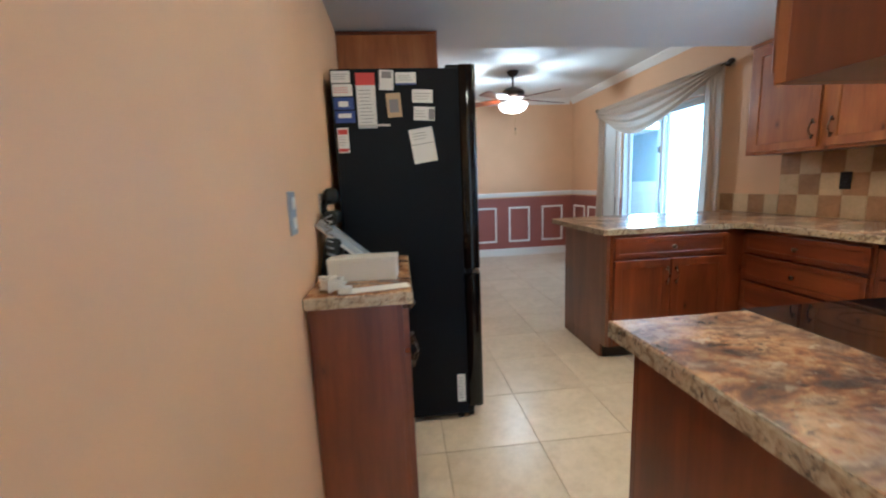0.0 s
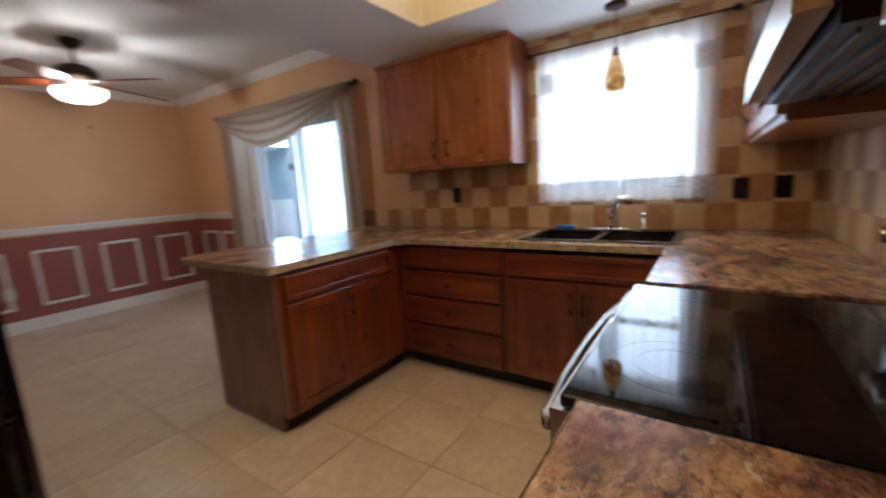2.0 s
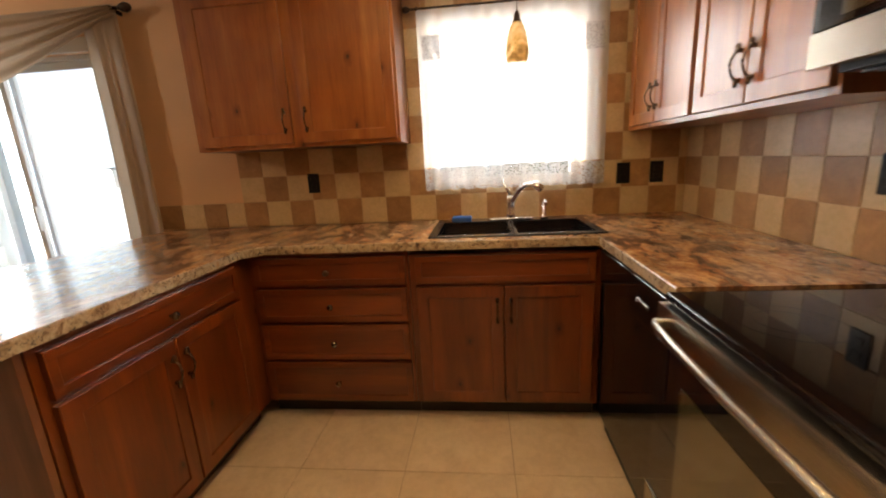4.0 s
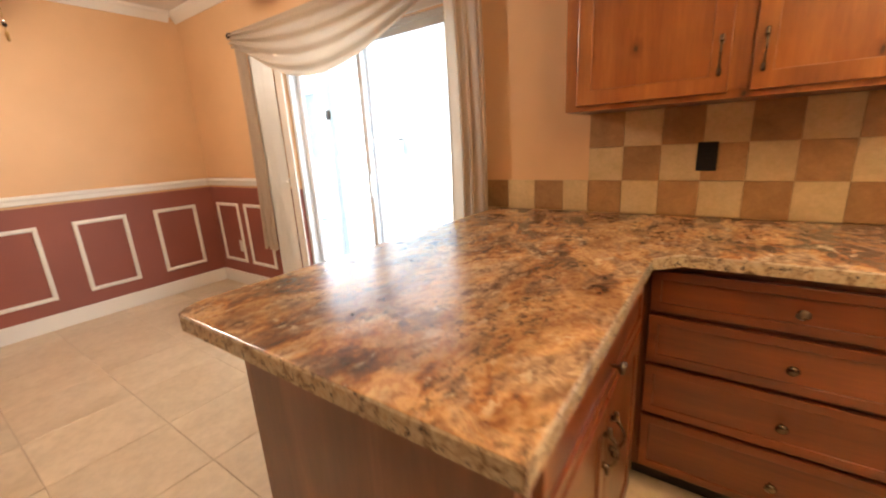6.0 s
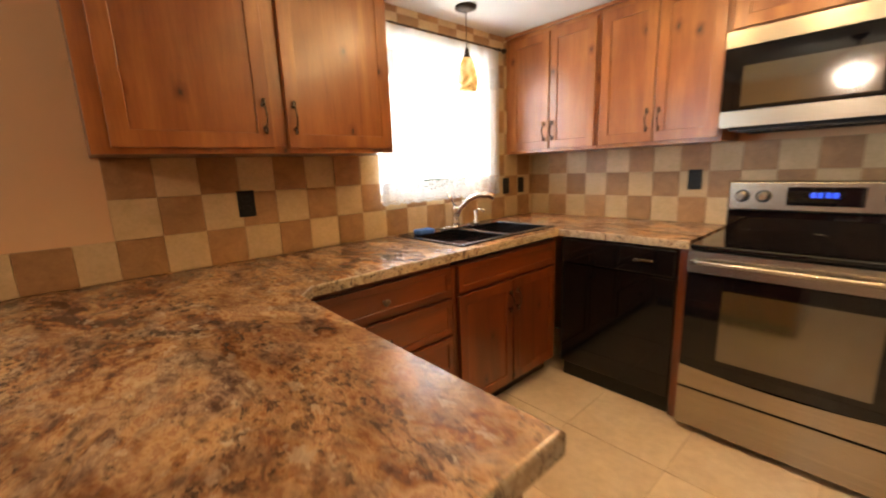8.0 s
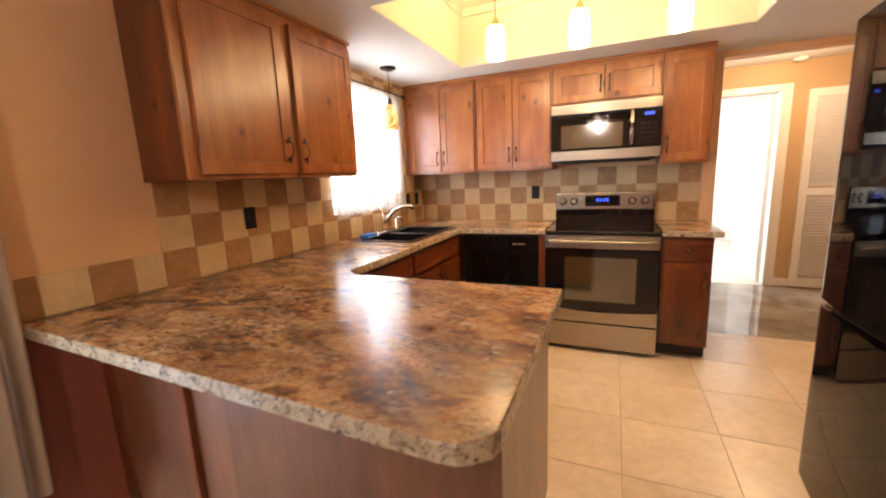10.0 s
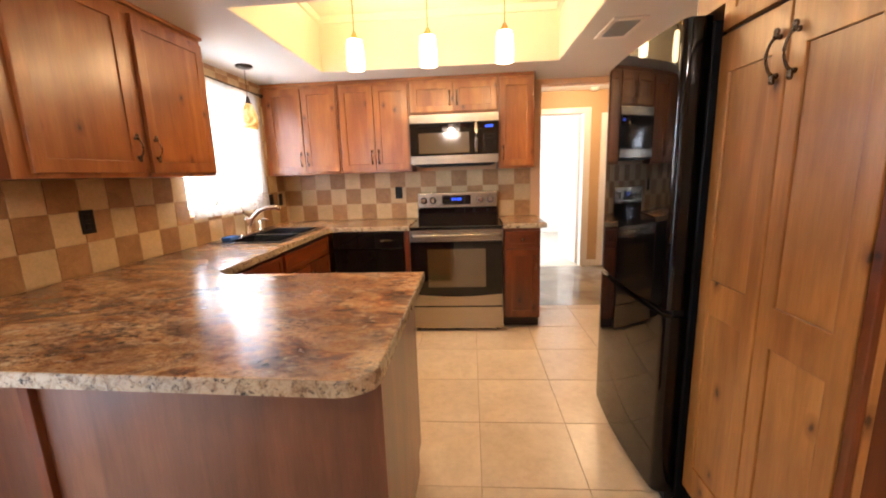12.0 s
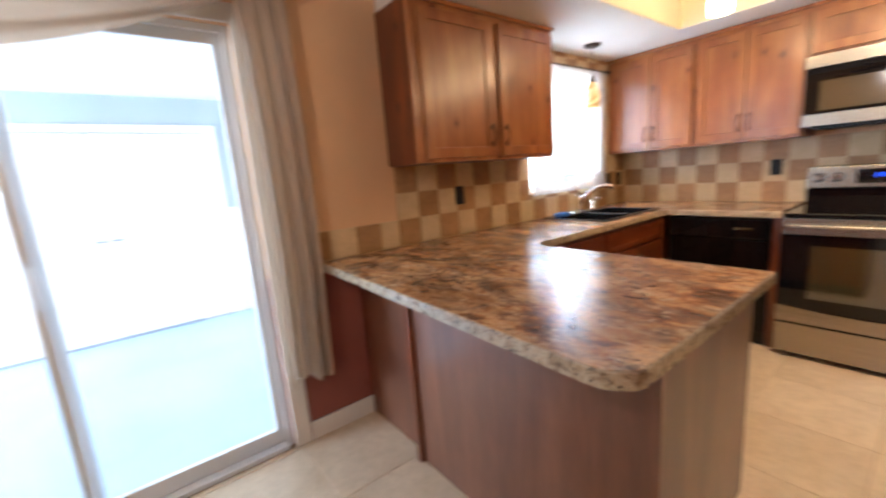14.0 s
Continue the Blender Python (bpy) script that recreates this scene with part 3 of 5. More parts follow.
pd = thing("patio_double_door", pose(6.0, 5.1, -0.04, 0, 0, -90), "closed white double patio door with small handles", "double door")
part("casing", boxes((0, -0.03, 0, 0.07, 0, 2.0), (2.03, -0.03, 0, 2.1, 0, 2.0), (0, -0.03, 2.0, 2.1, 0, 2.07), bev=0.003), WHITE, pd)
for k in range(2):
    lf = part("leaf", boxes((0.08 + k * 0.98, -0.022, 0.02, 1.04 + k * 0.98, 0, 1.99), bev=0.003), WHITE, pd)
    part("handle", boxes((0.94 + k * 0.14, -0.06, 0.98, 1.02 + k * 0.14, -0.024, 1.0), bev=0.004), SILVER, lf)


pp = thing("patio_post", pose(4.3, 6.0, -0.04), "pale blue-grey patio post with a dark latch", "post")
part("post", boxes((-0.04, -0.04, 0, 0.04, 0.04, 2.34), bev=0.004), BLUE, pp)
part("latch", boxes((-0.07, -0.06, 1.68, -0.035, 0.0, 1.78), bev=0.004), BLACKMAT, pp)
wu = thing("patio_wall_unit", pose(6.0, 6.68, 1.12, 0, 0, -90), "white wall unit with a dark top edge on the patio wall", "wall unit")
part("cabinet", boxes((0, -0.12, 0, 0.34, 0, 0.26), bev=0.004), WHITE, wu)
part("top", boxes((0.02, -0.125, 0.262, 0.32, 0, 0.29), bev=0.003), INK, wu)


# ---- windows and sliding door ----
def window():
    y0, y1, z0, z1 = WIN
    w = tagged(new("window_1"), "white framed kitchen window", "", "", "structure")
    w.location = (EX + 0.08, y0, z0)
    Y, Z = y1 - y0, z1 - z0
    part("window_frame", boxes((0, 0, 0, 0.05, 0.045, Z), (0, Y - 0.045, 0, 0.05, Y, Z), (0, 0.045, 0, 0.05, Y - 0.045, 0.045), (0, 0.045, Z - 0.045, 0.05, Y - 0.045, Z), (0.005, 0.045, Z / 2 - 0.02, 0.045, Y - 0.045, Z / 2 + 0.02), bev=0.003), WHITE, w)
    for a, b in ((0.045, Z / 2 - 0.02), (Z / 2 + 0.02, Z - 0.045)):
        p = part("pane", boxes((0.02, 0.045, a, 0.026, Y - 0.045, b)), PANE, w)
        p.visible_shadow = False


window()


def slider():
    s = tagged(new("door_1"), "white framed sliding glass patio door, closed", "", "", "structure")
    s.location = (EX, SLD[0], 0)
    Y, Z = SLD[1] - SLD[0], SLD[2]
    part("frame", boxes((0.03, 0.0, 0.0, 0.14, 0.03, Z), (0.03, Y - 0.03, 0, 0.14, Y, Z), (0.03, 0.03, Z - 0.03, 0.14, Y - 0.03, Z), (0.0, 0.03, 0.0, 0.14, Y - 0.03, 0.025), bev=0.002), ALU, s)
    for a, b, x in ((0.03, Y / 2 + 0.03, 0.05), (Y / 2 - 0.03, Y - 0.03, 0.095)):
        st = 0.038
        f = part("sash", boxes((x, a, 0.025, x + 0.03, a + st, Z - 0.03), (x, b - st, 0.025, x + 0.03, b, Z - 0.03), (x, a + st, 0.025, x + 0.03, b - st, 0.10), (x, a + st, Z - 0.075, x + 0.03, b - st, Z - 0.03), bev=0.002), ALU, s)
        p = part("pane", boxes((x + 0.012, a + st, 0.10, x + 0.018, b - st, Z - 0.075)), PANE, f)
        p.visible_shadow = False
    part("pull", boxes((0.028, Y / 2 - 0.01, 0.95, 0.05, Y / 2 + 0.01, 1.12), bev=0.004), ALU, s)
    struct("trim_slider_casing", boxes((EX - 0.016, SLD[0] - 0.085, 0, EX, SLD[0], SLD[2] + 0.08), (EX - 0.016, SLD[1], 0, EX, SLD[1] + 0.085, SLD[2] + 0.08), (EX - 0.016, SLD[0], SLD[2], EX, SLD[1], SLD[2] + 0.08), bev=0.003), WHITE, "white door casing")


slider()


# ---- cabinets: local x across, front at y = 0, depth along +y ----
def cup(bm, u, f, z):
    lathe(bm, [(0.004, 0.0), (0.005, -0.014), (0.014, -0.02), (0.016, -0.026), (0.010, -0.032)], (u, f, z), 12, "y")


def pull(u, f, z, up=True, ln=0.085):
    """Thin bow between two flared, ringed feet."""
    bm = bmesh.new()

    def at(a, d):
        return (u if up else u + a, f - d, z + a if up else z)
    pts = [at((k / 10 - 0.5) * ln, 0.012 + 0.020 * math.sin(math.pi * k / 10) ** 0.7) for k in range(11)]
    tube(bm, pts, [0.0052, 0.0042] + [0.0036] * 3 + [0.0046] + [0.0036] * 3 + [0.0042, 0.0052], 8)
    for sg in (-1, 1):
        e = sg * ln / 2
        tube(bm, [at(e - sg * 0.004, 0.013), at(e + sg * 0.003, 0.012), at(e + sg * 0.007, 0.012), at(e + sg * 0.011, 0.012), at(e + sg * 0.019, 0.011), at(e + sg * 0.022, 0.011)], [0.005, 0.0085, 0.0055, 0.008, 0.0062, 0.003], 8)
        tube(bm, [at(e, 0.0), at(e, 0.012)], [0.008, 0.0055], 8)
    return bm


def shaker(x0, x1, z0, z1, rail=0.055, t=0.019, mids=(), rz=None):
    """The frame of a framed front: one closed ring with eased edges."""
    bm = bmesh.new()
    b = 0.003
    rz = rz or rail
    cells = [z0 + rz] + [q for mz in mids for q in (mz - rz / 2, mz + rz / 2)] + [z1 - rz]
    zs = [z0] + cells + [z1]
    cols = [x0, x0 + rail, x1 - rail, x1]
    fr = [[bm.verts.new((x, -t, z)) for z in zs] for x in cols]
    bk = [[bm.verts.new((x, 0, z)) for z in zs] for x in cols]
    holes = {(1, k) for k in range(1, len(zs) - 1, 2)}
    for i in range(3):
        for k in range(len(zs) - 1):
            if (i, k) in holes:
                for p, q in (((i, k), (i + 1, k)), ((i + 1, k), (i + 1, k + 1)), ((i + 1, k + 1), (i, k + 1)), ((i, k + 1), (i, k))):
                    bm.faces.new((fr[p[0]][p[1]], fr[q[0]][q[1]], bk[q[0]][q[1]], bk[p[0]][p[1]]))
            else:
                bm.faces.new((fr[i][k], fr[i + 1][k], fr[i + 1][k + 1], fr[i][k + 1]))
                bm.faces.new((bk[i][k + 1], bk[i + 1][k + 1], bk[i + 1][k], bk[i][k]))
    m, n = 3, len(zs) - 1
    loop = [(i, 0) for i in range(m)] + [(m, k) for k in range(n)] + [(i, n) for i in range(m, 0, -1)] + [(0, k) for k in range(n, 0, -1)]
    for p, q in zip(loop, loop[1:] + loop[:1]):
        bm.faces.new((fr[q[0]][q[1]], fr[p[0]][p[1]], bk[p[0]][p[1]], bk[q[0]][q[1]]))
    bmesh.ops.recalc_face_normals(bm, faces=bm.faces)
    es = [e for e in bm.edges if abs(e.verts[0].co.y + t) < 1e-6 and abs(e.verts[1].co.y + t) < 1e-6 and e.calc_face_angle(0) > 0.5]
    bmesh.ops.bevel(bm, geom=es, offset=b, segments=2, affect="EDGES", profile=0.5)
    return bm


def inset(x0, x1, z0, z1, rail, mat, parent, mids=(), t=0.019, rz=None, deep=0.006):
    rz = rz or rail
    cells = [z0 + rz] + [q for mz in mids for q in (mz - rz / 2, mz + rz / 2)] + [z1 - rz]
    for a, b in zip(cells[::2], cells[1::2]):
        part("panel", boxes((x0 + rail + 0.0005, -t + deep, a + 0.0005, x1 - rail - 0.0005, -0.002, b - 0.0005)), mat, parent)


def cabinet(name, m, w, d, z0, z1, fronts, label, category="cabinet", group="", mats=(ALDER, ALDER_X), kick=0.0, trim=0.0, side_mat=None):
    ob = thing(name, m, label, category, group)
    zb = z0 + kick
    bm = bmesh.new()
    side = [(0.019, z1), (0.019, zb), (0.085, zb), (0.085, z0), (d, z0), (d, z1)] if kick else [(0.019, z1), (0.019, zb), (d, zb), (d, z1)]
    a = [bm.verts.new((0, y, z)) for y, z in side]
    b = [bm.verts.new((w, y, z)) for y, z in side]
    bm.faces.new(a)
    bm.faces.new(b[::-1])
    for i in range(len(side)):
        k = (i + 1) % len(side)
        bm.faces.new((a[i], a[k], b[k], b[i]))
    part("body", bm, side_mat or mats[0], ob)
    bm = bmesh.new()
    fw = 0.03
    fl = max(fw, min(f[1] for f in fronts) + 0.02)
    fr = max(fw, w - max(f[2] for f in fronts) + 0.02)
    box(bm, 0, 0, zb, fl, 0.019, z1, 0.001)
    box(bm, w - fr, 0, zb, w, 0.019, z1, 0.001)
    box(bm, fl, 0, zb, w - fr, 0.019, zb + fw, 0.001)
    box(bm, fl, 0, z1 - 0.06, w - fr, 0.019, z1, 0.001)
    xs = sorted({f[1] for f in fronts} | {f[2] for f in fronts})
    zs = sorted({f[3] for f in fronts})
    for z in zs[1:]:
        box(bm, fl, 0.001, z - 0.03, w - fr, 0.019, z + 0.02)
    for f, g in zip(fronts, fronts[1:]):
        if f[0] == "door" and g[0] == "door" and g[1] > f[2] and g[1] - f[2] > 0.01:
            box(bm, f[2] - 0.015, 0.001, zb + fw, g[1] + 0.015, 0.019, z1 - 0.035)
    part("face_frame", bm, mats[0], ob)
    if kick:
        part("toe_kick", boxes((0, 0.07, z0, w, 0.085, zb)), TOEKICK, ob)
    if trim:
        part("crown_strip", boxes((-0.0, -0.022, z1 - trim, w, 0.0, z1 + 0.0), bev=0.003), mats[1], ob)
    for kind, x0, x1, a, b, h in fronts:
        if kind == "door":
            dr = part("door", shaker(x0, x1, a, b), mats[0], ob)
            inset(x0, x1, a, b, 0.055, mats[0], dr)
            if h:
                hx = x1 - 0.028 if h[0] == "r" else x0 + 0.028
                hz = a + 0.115 if h[1] == "b" else b - 0.115
                part("handle", pull(hx, -0.019, hz), PEWTER, dr, "antique pewter bow handle", True)
        elif kind == "tall":
            dr = part("door", shaker(x0, x1, a, b, mids=(h[2],), rz=0.12), mats[0], ob)
            inset(x0, x1, a, b, 0.055, mats[0], dr, (h[2],), rz=0.12)
            hx = x1 - 0.028 if h[0] == "r" else x0 + 0.028
            part("handle", pull(hx, -0.019, b - 0.13, ln=0.096), PEWTER, dr, "antique pewter bow handle", True)
        else:
            dr = part("drawer_front", shaker(x0, x1, a, b, 0.03), mats[1], ob)
            inset(x0, x1, a, b, 0.03, mats[1], dr)
            if h == "knob":
                bm = bmesh.new()
                cup(bm, (x0 + x1) / 2, -0.019, (a + b) / 2)
                part("knob", bm, PEWTER, dr, "small round pewter knob", True)
            elif h == "pull":
                part("handle", pull((x0 + x1) / 2, -0.019, (a + b) / 2, False), PEWTER, dr, "antique pewter bow handle", True)
    return ob


# Base cabinets take the alder darkened for the shade below the worktops.
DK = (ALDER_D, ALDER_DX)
BZ = TOP - 0.042
S = 180
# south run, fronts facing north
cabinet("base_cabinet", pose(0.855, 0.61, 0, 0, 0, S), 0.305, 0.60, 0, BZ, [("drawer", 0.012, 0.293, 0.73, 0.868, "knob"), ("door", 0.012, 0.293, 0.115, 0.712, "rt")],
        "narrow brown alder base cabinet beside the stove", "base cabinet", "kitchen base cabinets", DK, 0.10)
struct("trim_filler", boxes((1.662, 0.02, 0, 1.706, 0.615, BZ), bev=0.002), ALDER_D, "brown wood filler strip")
UP = "alder wall cabinet with framed doors"
cabinet("wall_cabinet", pose(EX - 0.004, 0.325, 0, 0, 0, S), 0.70, 0.322, UPZ, KZ - 0.002, [("door", 0.05, 0.365, UPZ + 0.02, KZ - 0.05, "rb"), ("door", 0.372, 0.685, UPZ + 0.02, KZ - 0.05, "lb")], "corner " + UP, "wall cabinet", "kitchen wall cabinets", trim=0.02)
cabinet("wall_cabinet", pose(2.292, 0.325, 0, 0, 0, S), 0.638, 0.322, UPZ, KZ - 0.002, [("door", 0.012, 0.316, UPZ + 0.02, KZ - 0.05, "rb"), ("door", 0.322, 0.626, UPZ + 0.02, KZ - 0.05, "lb")], "two-door knotty " + UP, "wall cabinet", "kitchen wall cabinets", trim=0.02)
cabinet("wall_cabinet", pose(1.651, 0.325, 0, 0, 0, S), 0.772, 0.322, 1.873, KZ - 0.002, [("door", 0.012, 0.383, 1.89, KZ - 0.05, "rb"), ("door", 0.389, 0.760, 1.89, KZ - 0.05, "lb")], "short two-door alder wall cabinet above the microwave", "wall cabinet", "kitchen wall cabinets", trim=0.02)
# The unlit look of this cabinet's sides is painted by the darker alder.
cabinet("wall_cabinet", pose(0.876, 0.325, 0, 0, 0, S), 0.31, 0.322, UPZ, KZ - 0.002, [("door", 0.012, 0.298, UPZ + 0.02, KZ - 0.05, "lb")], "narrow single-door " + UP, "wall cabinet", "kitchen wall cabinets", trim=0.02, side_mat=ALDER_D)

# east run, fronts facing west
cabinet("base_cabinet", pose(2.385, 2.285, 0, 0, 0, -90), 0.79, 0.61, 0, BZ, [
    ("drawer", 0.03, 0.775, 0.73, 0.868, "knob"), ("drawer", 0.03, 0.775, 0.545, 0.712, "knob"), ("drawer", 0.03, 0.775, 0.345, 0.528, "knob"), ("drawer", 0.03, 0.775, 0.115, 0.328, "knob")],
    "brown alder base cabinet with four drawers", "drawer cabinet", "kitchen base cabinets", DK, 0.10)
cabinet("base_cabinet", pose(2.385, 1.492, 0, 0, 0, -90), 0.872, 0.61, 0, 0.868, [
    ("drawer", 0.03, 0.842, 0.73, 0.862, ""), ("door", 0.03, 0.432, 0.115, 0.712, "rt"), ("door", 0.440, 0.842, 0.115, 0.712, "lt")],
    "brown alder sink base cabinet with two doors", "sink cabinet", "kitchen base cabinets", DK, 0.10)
# side_mat darkens the end panels to paint in the shade on them.
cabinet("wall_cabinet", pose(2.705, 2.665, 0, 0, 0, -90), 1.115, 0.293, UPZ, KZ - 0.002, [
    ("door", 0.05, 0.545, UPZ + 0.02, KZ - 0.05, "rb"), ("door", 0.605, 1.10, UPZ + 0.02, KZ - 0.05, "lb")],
    "two-door alder wall cabinet with shade-darkened sides beside the window", "wall cabinet", "kitchen wall cabinets", trim=0.02, side_mat=ALDER_D)

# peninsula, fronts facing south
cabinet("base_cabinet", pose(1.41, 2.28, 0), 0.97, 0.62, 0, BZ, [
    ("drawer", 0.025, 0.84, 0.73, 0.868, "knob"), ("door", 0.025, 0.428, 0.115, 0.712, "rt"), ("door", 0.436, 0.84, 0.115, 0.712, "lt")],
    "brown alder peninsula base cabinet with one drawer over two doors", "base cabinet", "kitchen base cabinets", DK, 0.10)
pb = thing("peninsula_panelling", pose(1.388, 2.285, 0), "brown veneer end and back panels of the peninsula", "cabinet panel")
part("end_panel", boxes((0, 0.0, 0.10, 0.02, 0.66, BZ), (0, 0.07, 0, 0.02, 0.66, 0.10), bev=0.001), VENEER, pb)
part("back_panel", boxes((0.0, 0.66, 0, 1.05, 0.678, BZ)), VENEER, pb)
part("stile", boxes((1.05, 0.655, 0, 1.085, 0.70, BZ), bev=0.002), ALDER_D, pb)
part("recessed_panel", boxes((1.085, 0.63, 0, 1.53, 0.645, BZ)), VENEER, pb)
part("wall_stile", boxes((1.53, 0.60, 0, 1.608, 0.648, BZ), bev=0.002), ALDER_D, pb)


# counters
CE = 2.352
ct = thing("worktop", pose(0, 0, 0), "brown and rust stone-patterned laminate worktop running round to a peninsula", "countertop")
part("peninsula_top", prism(bmesh.new(), [(1.345, 2.25), (2.275, 2.25), (CE, 2.175), (EX - 0.009, 2.175), (EX - 0.009, 3.135), (1.43, 3.203), (1.40, 3.20), (1.375, 3.187), (1.352, 3.165), (1.344, 3.14)], TOP - 0.04, TOP, 0.005, 2), STONE, ct)
SX0, SX1, SY0, SY1 = 2.425, 2.905, 0.61, 1.38
part("window_top", boxes((CE, SY1, TOP - 0.04, EX - 0.009, 2.175, TOP), bev=0.0), STONE, ct)
part("sink_front_strip", boxes((CE, 0.64, TOP - 0.04, SX0, SY1, TOP)), STONE, ct)
part("sink_back_strip", boxes((SX1, 0.64, TOP - 0.04, EX - 0.009, SY1, TOP)), STONE, ct)
part("stove_side_top", boxes((1.66, 0.009, TOP - 0.04, EX - 0.009, 0.61, TOP), (1.66, 0.61, TOP - 0.04, SX0, 0.64, TOP), (SX1, 0.61, TOP - 0.04, EX - 0.009, 0.64, TOP)), STONE, ct)
solid("end_worktop", boxes((0.505, 0.009, TOP - 0.04, 0.862, 0.64, TOP), bev=0.005, seg=2), STONE, "small stone-patterned laminate worktop at the end of the run", "countertop")



def edge_strip(parent, pts, t=0.003):
    """Speckled front edge along a plan line, outside on the right for t above 0."""
    bm = bmesh.new()
    off = []
    for k, p in enumerate(pts):
        dirs = []
        for q, r in ((k - 1, k), (k, k + 1)):
            if q >= 0 and r < len(pts):
                d = Vector(pts[r]) - Vector(pts[q])
                dirs.append(Vector((d.y, -d.x)).normalized())
        nn = sum(dirs, Vector((0, 0)))
        nn = nn / nn.length
        off.append(Vector(p) + nn * t / max(0.3, nn.dot(dirs[0])))
    cols = []
    for p, o in zip(pts, off):
        cols.append([bm.verts.new(v) for v in ((p[0], p[1], TOP - 0.041), (o[0], o[1], TOP - 0.040), (o[0], o[1], TOP - 0.005), (p[0], p[1], TOP - 0.001))])
    for a, b in zip(cols, cols[1:]):
        for i in range(4):
            bm.faces.new((a[i], a[(i + 1) % 4], b[(i + 1) % 4], b[i]))
    bm.faces.new(cols[0])
    bm.faces.new(cols[-1][::-1])
    bmesh.ops.recalc_face_normals(bm, faces=bm.faces)
    part("front_edge", bm, STONE_EDGE, parent, "pale speckled front edge")


edge_strip(ct, [(EX - 0.01, 3.135), (1.43, 3.203), (1.40, 3.20), (1.375, 3.187), (1.352, 3.165), (1.344, 3.14), (1.345, 2.25), (2.275, 2.25), (CE, 2.175), (CE, 0.64), (1.66, 0.64)])
edge_strip(bpy.data.objects["end_worktop"], [(0.862, 0.64), (0.505, 0.64), (0.505, 0.012)][::-1], -0.003)
# west side: small cabinet
cabinet("base_cabinet", pose(0.012, 1.055, 0, 0, 0, 90), 0.62, 0.308, 0, TOP - 0.042, [("drawer", 0.012, 0.608, 0.73, 0.868, "pull"), ("door", 0.012, 0.306, 0.115, 0.712, "rt"), ("door", 0.314, 0.608, 0.115, 0.712, "lt")],
        "shallow alder base cabinet, darkened for shade, beside the fridge", "base cabinet", "kitchen base cabinets", DK, 0.10)
solid("side_worktop", boxes((WX + 0.002, 1.03, TOP - 0.04, 0.045, 1.735, TOP), bev=0.005, seg=2), STONE, "small stone-patterned laminate worktop beside the fridge", "countertop")
edge_strip(bpy.data.objects["side_worktop"], [(WX + 0.003, 1.03), (0.045, 1.03), (0.045, 1.733)])
fc = thing("fridge_top_cabinet", pose(WX + 0.002, 2.34, 1.87), "brown alder filler cabinet above the back of the fridge", "wall cabinet")
part("body", boxes((0, 0, 0, 0.60, 0.17, KZ - 1.875), bev=0.002), ALDER, fc)
part("crown_strip", boxes((0, -0.012, KZ - 1.895, 0.60, 0.0, KZ - 1.875), bev=0.003), ALDER_DX, fc)
PN = (PINE, PINE)
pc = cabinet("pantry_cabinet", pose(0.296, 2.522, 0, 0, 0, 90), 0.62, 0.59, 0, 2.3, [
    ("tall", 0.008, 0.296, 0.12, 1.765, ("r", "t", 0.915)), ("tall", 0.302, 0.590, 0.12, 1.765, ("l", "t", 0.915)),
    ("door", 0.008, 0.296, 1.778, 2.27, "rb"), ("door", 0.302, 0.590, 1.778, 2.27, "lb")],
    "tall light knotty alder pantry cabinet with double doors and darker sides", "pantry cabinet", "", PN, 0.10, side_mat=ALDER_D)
# Flat black strip: the shade in the door gap, put in as a part.
part("reveal", boxes((0.006, -0.0015, 1.755, 0.592, -0.0002, 1.79)), TOEKICK, pc, "dark strip for the shade between the lower and upper doors")
part("end_stile", boxes((0.5955, -0.0185, 0.10, 0.6195, -0.0005, 2.3), bev=0.002), ALDER_D, pc, "dark brown edge stile")


